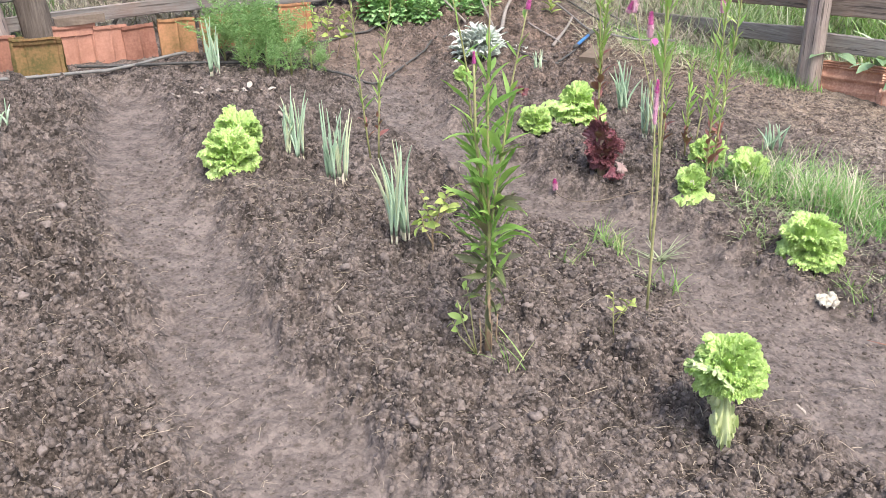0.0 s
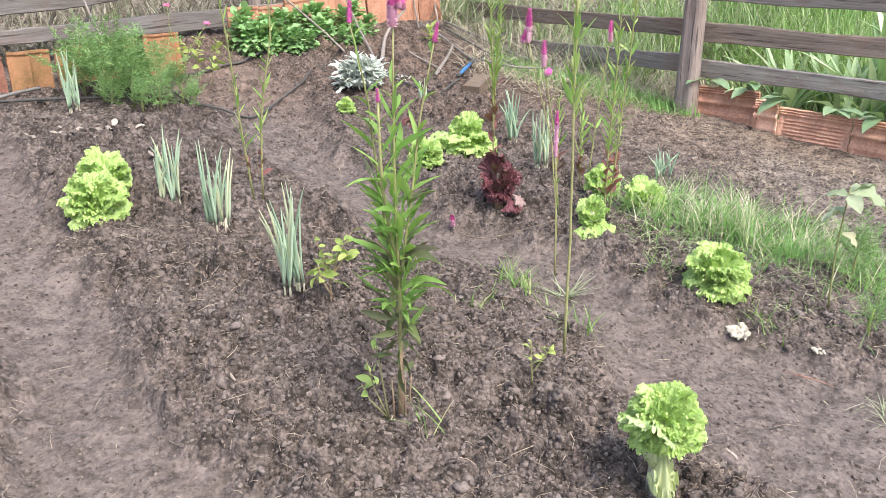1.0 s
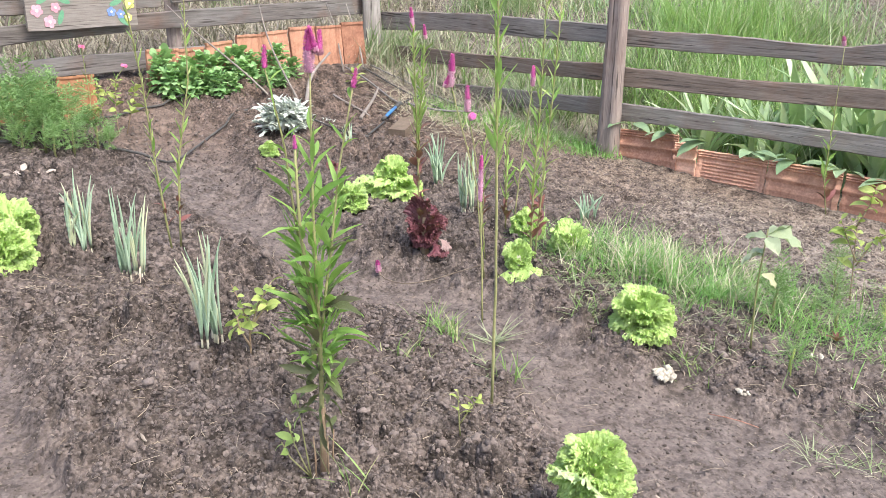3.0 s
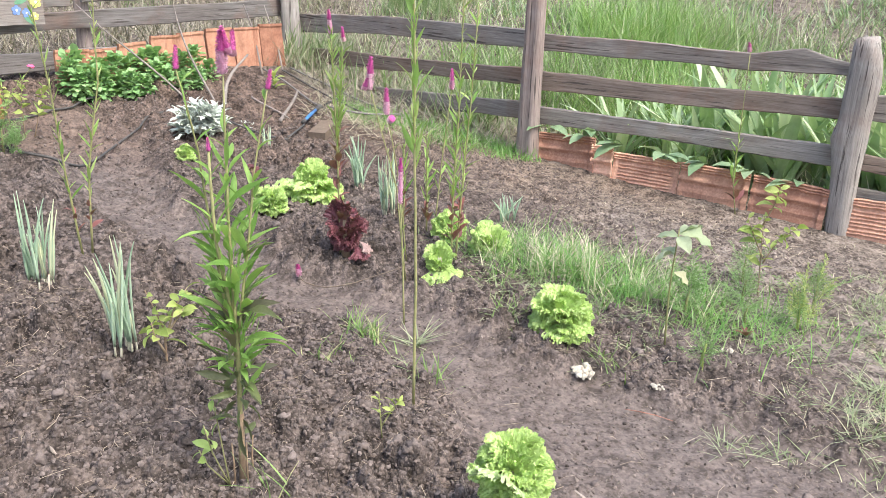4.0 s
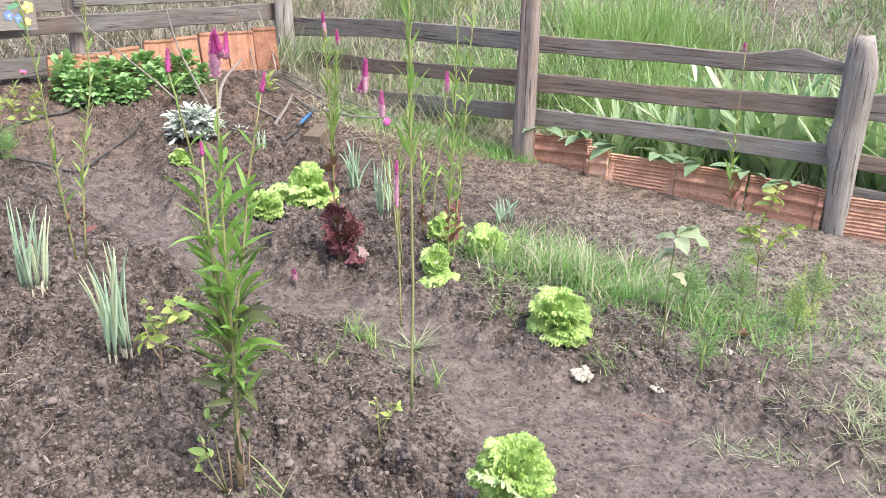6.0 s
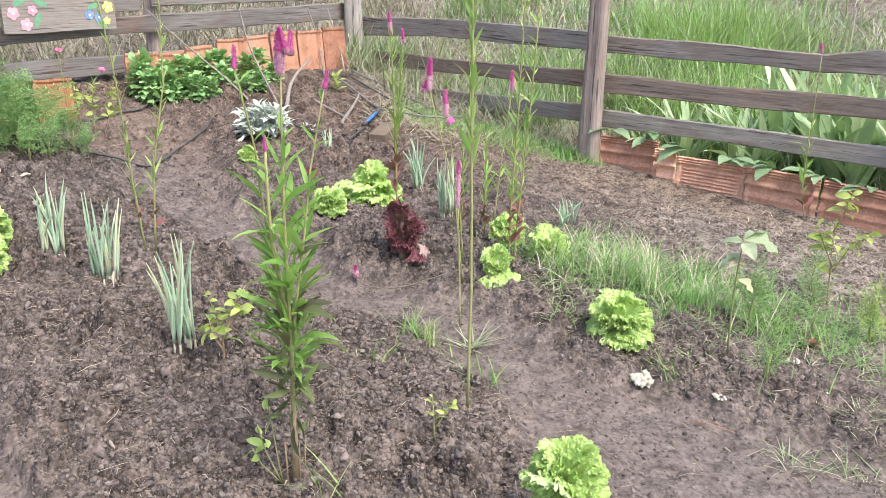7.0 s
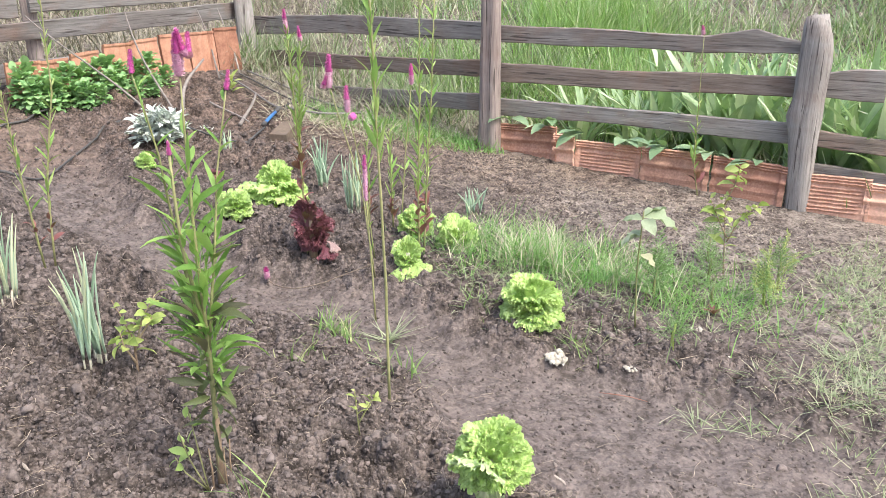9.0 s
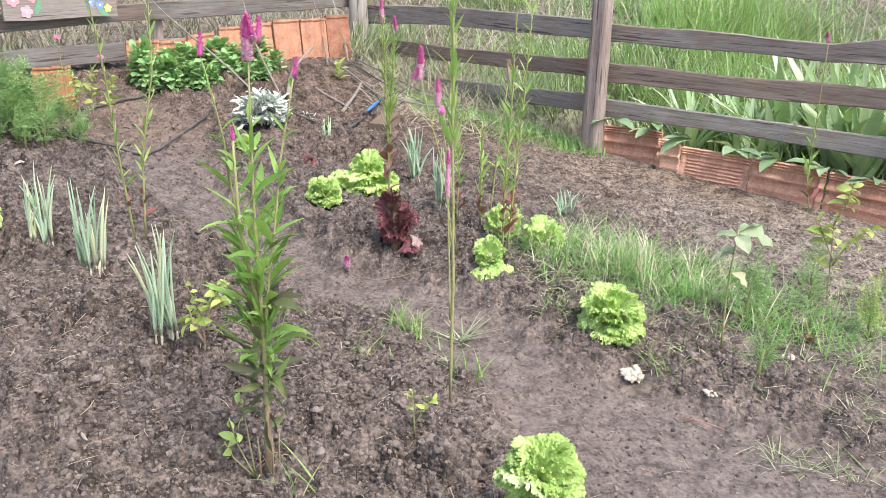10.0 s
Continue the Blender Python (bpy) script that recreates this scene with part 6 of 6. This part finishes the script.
single("fine_weeds", blades(strewn(grnd, 900, 1.3, 3.0, 2.4, 3.7, lambda x, y: np.clip(blob(x, y, 2.15, 2.98, 0.26, 1.8, -0.5) * (0.15 + 1.5 * smooth(0.35, 0.65, value_noise(x * 7, y * 7, 1))), 0, 1)), (0.05, 0.17), 0.0035, 16, 1.2, 4, 1.3), PATCHGRASS, "loose fine green weeds spreading from the grass patch", "weeds", kind="stuff")
# sparse grass and dry stalks on the bed towards the fence
mat = lambda x, y: smooth(-0.10, 0.14, x - 2.5 - 0.9 * (y - 2.45) + 0.35 * (value_noise(x * 5, y * 5, 2) - 0.5)) * (1 - smooth(3.0, 3.7, y)) * smooth(1.5, 1.85, y)
wild = lambda x, y: np.clip(0.95 * mat(x, y) + 0.40 * blob(x, y, 2.15, 3.15, 0.42, 1.6, -0.6) + 0.55 * blob(x, y, 1.55, 3.05, 0.22, 1.4, -0.6) + 0.7 * blob(x, y, 1.78, 2.10, 0.07, 2.2, -0.4) + 0.5 * blob(x, y, 2.08, 2.18, 0.09, 1.3, -0.6), 0, 1)
single("dry_blades", blades(strewn(grnd, 600, 1.2, 2.5, 2.7, 4.0, spot), (0.08, 0.26), 0.0035, 15, 1.4, 4, 1.2), DRYGRASS, "dry pale blades among the green grass", "grass", kind="stuff")
single("wild_grass", blades(strewn(grnd, 6500, 1.0, 4.0, 1.5, 4.2, wild), (0.02, 0.12), 0.0032, 2, 2.4), WILDGRASS, "thin wild grass over the dry bed", "grass", kind="stuff")
single("creeping_weeds", blades(strewn(grnd, 6000, 1.0, 3.8, 1.5, 4.2, lambda x, y: wild(x, y) * smooth(0.3, 0.6, value_noise(x * 4, y * 4, 1))), (0.03, 0.12), 0.0045, 12, (1.5, 6.0), 3, 0.8), GREYGRASS, "low grey-green creeping weeds on the bed", "weeds", kind="stuff")
single("dry_stalks", blades(strewn(grnd, 6500, 1.0, 4.2, 1.5, 4.8, lambda x, y: np.clip(wild(x, y) + 0.18 * smooth(0.3, 1.0, x - 1.7 + 0.25 * (y - 3)), 0, 1)), (0.02, 0.09), 0.0024, 3, (1.2, 7.0), 3, 0.5), DRYGRASS, "dry straw-coloured grass stalks over the bed", "grass", kind="stuff")


single("grass_strip", blades(strewn(grnd, 2200, 1.3, 2.5, 5.6, 7.9, lambda x, y: smooth(-0.4, -0.05, outside(x, y)) * (1 - smooth(0.1, 0.3, outside(x, y)))), (0.04, 0.14), 0.005, 4, 1.2), PATCHGRASS, "short green grass at the foot of the fence", "grass", kind="stuff")
single("dry_tangle", blades(strewn(grnd, 700, 1.0, 2.3, 5.9, 7.9, lambda x, y: smooth(-0.75, -0.3, outside(x, y)) * (1 - smooth(-0.1, 0.1, outside(x, y)))), (0.12, 0.4), 0.0045, 5, (1.2, 6.0), 4, 0.5), DRYGRASS, "pale tangled dry grass in the fence corner", "grass", kind="stuff")


def meadow_right(x, y):
    o = outside(x, y)
    side = (y - 8.5) < (x - 1.15) * 1.2
    side = side * (1 - 0.5 * smooth(1.6, 2.4, o) * smooth(5.2, 6.2, x))
    return smooth(0.3, 0.7, o) * (1 - 0.9 * (smooth(0.1, 0.3, o) - smooth(1.0, 1.4, o)) * smooth(2.6, 3.0, x)) * (1 - smooth(4.6, 6.5, o)) * side * (0.12 + 0.88 * smooth(0.38, 0.55, value_noise(x * 1.3, y * 1.3, 2)))


def dry_left(x, y):
    o = outside(x, y)
    side = (y - 8.5) > (x - 1.15) * 0.9 - 0.6
    return smooth(0.12, 0.3, o) * (1 - smooth(2.5, 4.0, o)) * side


single("meadow_grass", blades(strewn(grnd, 20000, 1.0, 11.0, 3.0, 14.0, meadow_right), (0.14, 0.55), 0.010, 6, 0.8, 4, 1.1), TALLGRASS, "tall green meadow grass behind the fence", "grass", kind="stuff")
lush = lambda x, y: np.clip(0.7 * blob(x, y, 4.0, 6.2, 0.75) + 0.8 * blob(x, y, 4.45, 7.8, 0.6) + 0.2 * blob(x, y, 2.6, 7.4, 0.5) + 0.6 * blob(x, y, 5.3, 5.0, 0.6), 0, 1) * smooth(0.6, 0.9, outside(x, y)) * (0.15 + 0.85 * smooth(0.35, 0.6, value_noise(x * 2.6, y * 2.6, 2)))
single("lush_grass", blades(strewn(grnd, 6500, 1.5, 6.5, 4.0, 9.5, lush), (0.28, 0.72), 0.012, 14, 0.7, 5, 1.2), LUSHGRASS, "lush bright green grass clump behind the fence", "grass", kind="stuff")
single("meadow_litter", blades(strewn(grnd, 9000, 1.0, 9.5, 3.0, 13.0, lambda x, y: smooth(0.35, 0.6, outside(x, y)) * (1 - smooth(5.5, 7.0, outside(x, y)))), (0.1, 0.4), 0.007, 7, 2.2, 3, 0.6), DRYGRASS, "dry grass litter on the bank", "grass", kind="stuff")
single("dry_grass_bank", blades(strewn(grnd, 17000, -5.0, 2.0, 5.0, 12.0, dry_left), (0.10, 0.38), 0.008, 8, 2.4, 3, 0.7), DRYBANK, "pale dry grass litter behind the plank fence", "grass", kind="stuff")
single("green_grass_bank", blades(strewn(grnd, 2500, -5.0, 2.0, 5.0, 12.0, lambda x, y: dry_left(x, y) * smooth(0.45, 0.7, value_noise(x * 1.4, y * 1.4, 1))), (0.10, 0.4), 0.008, 9, 1.0, 3, 0.8), TALLGRASS, "green grass tufts behind the plank fence", "grass", kind="stuff")


single("dry_thicket", blades(strewn(grnd, 4200, 1.0, 4.2, 5.6, 11.0, lambda x, y: smooth(0.1, 0.3, outside(x, y)) * (1 - smooth(1.4, 2.4, outside(x, y))) * (y > 5.2 + 0.3 * x)), (0.15, 0.5), 0.007, 18, (0.6, 3.0), 4, 0.8), DRYBANK, "grey tangled dead stalks behind the far boards", "grass", kind="stuff")
single("bank_weeds", blades(strewn(grnd, 6500, 3.0, 12.0, 3.0, 14.0, lambda x, y: smooth(1.3, 2.0, outside(x, y)) * (1 - smooth(6.0, 7.5, outside(x, y))) * smooth(0.45, 0.6, value_noise(x * 2.1, y * 2.1, 0))), (0.08, 0.30), 0.018, 19, 1.6, 3, 1.0), OVERHANG, "dull green broad-bladed weeds on the bank", "weeds", kind="stuff")


# strap-leaved plants behind the boards
STRAPS = [single_leaf("leaf", IRIS, w, d, 0.3, 7, 0.4, 0.6) for w, d in ((0.13, 0.3), (0.15, 0.6), (0.11, 0.95))]


def strap_plant(at, high, leaves, seed):
    rnd = random.Random(seed)
    p = thing("iris_plant", (*at, earth(*at)), "clump of broad upright strap leaves behind the fence", "plant", "strap-leaved plants behind the fence")
    face = rnd.uniform(0, 180)
    for i in range(leaves):
        set_leaf(p, rnd.choice(STRAPS), (rnd.uniform(-0.06, 0.06), rnd.uniform(-0.06, 0.06), 0), rnd.choice((face, face + 180)) + rnd.uniform(-50, 50), rnd.uniform(62, 89), high * rnd.uniform(0.62, 1.08), rnd.uniform(-50, 50), rnd.uniform(0.5, 0.9))


OVERHANGS = [single_leaf("leaf", OVERHANG, w, d, 0.2, 7, 0.55, 0.2, 3, 0.1) for w, d in ((0.26, 0.8), (0.30, 1.2))]
crnd = random.Random(31)
dx, dy = FENCE[3][0] - FENCE[2][0], FENCE[3][1] - FENCE[2][1]
n = math.hypot(dx, dy)
for k in range(26):
    s = 0.55 + 3.3 * (k % 13 + crnd.random()) / 13
    o = (0.45 if k < 13 else 0.75) + crnd.uniform(-0.08, 0.14)
    x, y = FENCE[2][0] + dx / n * s - dy / n * o, FENCE[2][1] + dy / n * s + dx / n * o
    strap_plant((x, y), crnd.uniform(0.82, 1.06) * (0.7 if s < 1.0 else 1), 19, 300 + k)
for k in range(7):
    s = 0.15 + 1.75 * k / 6
    x, y = FENCE[2][0] + dx / n * s - dy / n * 0.02, FENCE[2][1] + dy / n * s + dx / n * 0.02
    p = thing("low_leafy_plant", (x, y, earth(x, y) + 0.05), "low broad leaves hanging over the clay tiles", "plant", "low plants behind the tiles")
    for i in range(4 if k % 2 else 3):
        set_leaf(p, OVERHANGS[i % 2], (0, 0, 0.17), crnd.uniform(170, 300), crnd.uniform(15, 50), crnd.uniform(0.16, 0.30), crnd.uniform(-20, 20), 1.15)


# ---- loose clods and straw on the soil ----
def soil_clods(count, sizes, seed, box, keep, label, material=CLOD, lift=0.08):
    rnd, sh = random.Random(seed), Shape()
    spots = np.array(strewn(rnd, count, *box, keep))
    zs = land(spots[:, 0], spots[:, 1]) + clods(spots[:, 0], spots[:, 1])
    for (x, y), z in zip(spots, zs):
        s = sizes[0] + (sizes[1] - sizes[0]) * rnd.random() ** 5
        sh.lump((float(x), float(y), float(z) + s * lift), s, rnd, rnd.uniform(0.7, 1.1))
    single("soil_clods", sh, material, label, "soil", kind="stuff", flat=True)


def big_clods(count, sizes, seed, box, keep, label):
    rnd, sh = random.Random(seed), Shape()
    spots = np.array(strewn(rnd, count, *box, keep))
    zs = land(spots[:, 0], spots[:, 1]) + clods(spots[:, 0], spots[:, 1])
    for (x, y), z in zip(spots, zs):
        s = sizes[0] + (sizes[1] - sizes[0]) * rnd.random() ** 3
        sh.clump((float(x), float(y), float(z)), s, rnd, rnd.uniform(0.6, 0.95))
    single("soil_clods", sh, CLOD, label, "soil", kind="stuff")


bedded = lambda x, y: (0.02 + 0.98 * np.maximum(dug(x, y), 0.6 * smooth(4.2, 5.0, y)) ** 2) * (1 - smooth(-0.4, -0.1, outside(x, y))) * (1 - 0.8 * smooth(-0.3, 0.6, x - 1.5 + 0.25 * (y - 3.0)))
patchy = lambda x, y: bedded(x, y) * (0.15 + 0.85 * smooth(0.35, 0.65, value_noise(x * 4.3, y * 4.3, 3)))
soil_clods(62000, (0.004, 0.018), 1, (-1.6, 2.2, 1.3, 3.2), bedded, "loose dark crumbs of dug soil in front")
soil_clods(24000, (0.006, 0.024), 2, (-2.8, 2.4, 3.0, 6.3), bedded, "loose dark crumbs of dug soil further off")
soil_clods(22000, (0.0025, 0.014), 3, (-1.5, 2.4, 1.3, 5.0), lambda x, y: (1 - dug(x, y)) * 0.9 + 0.3 * smooth(0.0, 0.6, x - 1.3 + 0.25 * (y - 3.0)), "tiny crumbs on the trodden paths", PATHCRUMB)
soil_clods(9000, (0.005, 0.020), 4, (1.2, 4.3, 3.2, 6.3), lambda x, y: smooth(0.0, 0.5, x - 1.4 + 0.25 * (y - 3.0)) * (1 - smooth(-0.12, 0.0, outside(x, y))), "loose crumbs on the bed along the fence")
soil_clods(6000, (0.006, 0.024), 5, (-1.0, 1.9, 5.2, 8.0), lambda x, y: (1 - smooth(-0.35, -0.1, outside(x, y))) * (0.3 + 0.7 * value_noise(x * 3, y * 3, 2)), "loose crumbs on the bare corner bank")
big_clods(1300, (0.012, 0.036), 11, (-1.5, 1.9, 1.3, 3.4), patchy, "rugged clods of the dug middle bed")
big_clods(900, (0.012, 0.045), 12, (-2.4, -0.2, 1.0, 4.6), lambda x, y: bedded(x, y) * smooth(0.05, 0.35, 0.2 - 0.52 * (y - 0.4) - x), "coarse clods of the side bed")
big_clods(700, (0.015, 0.042), 13, (-2.4, 2.2, 3.2, 6.0), patchy, "rugged clods further off in the beds")


def straw_bits(count, seed, box, keep):
    rnd, sh = random.Random(seed), Shape()
    spots = np.array(strewn(rnd, count, *box, keep))
    zs = land(spots[:, 0], spots[:, 1]) + clods(spots[:, 0], spots[:, 1])
    for (x, y), z in zip(spots, zs):
        a, n = rnd.uniform(0, 6.3), 0.012 + 0.065 * rnd.random() ** 2.5
        c, s, e = math.cos(a), math.sin(a), rnd.uniform(-0.12, 0.12) * n
        x, y, z = float(x), float(y), float(z) + 0.008
        sh.tube([(x - c * n / 2, y - s * n / 2, z), (x + e * s, y - e * c, z + 0.006), (x + c * n / 2, y + s * n / 2, z + rnd.uniform(-0.004, 0.012))], 0.0004 + 0.0010 * rnd.random() ** 2, 3, False)
    single("straw_bits", sh, STRAW, "scattered bits of straw and roots on the soil", "straw", kind="stuff")


inside = lambda x, y: (0.22 + 0.78 * dug(x, y)) * (1 - smooth(-0.2, 0.0, outside(x, y))) * (0.35 + 0.65 * smooth(0.4, 0.7, value_noise(x * 2.5, y * 2.5, 0)))
straw_bits(5000, 4, (-1.6, 2.4, 1.3, 3.4), inside)
straw_bits(2600, 6, (1.2, 3.8, 3.2, 6.2), lambda x, y: (1 - smooth(-0.12, 0.0, outside(x, y))) * smooth(0.2, 0.9, x - 1.3 + 0.25 * (y - 3)))
straw_bits(2600, 5, (-2.6, 3.6, 3.0, 6.5), lambda x, y: inside(x, y) * (0.25 + 0.75 * smooth(0.4, 1.2, x - 1.2 + 0.25 * (y - 3))))
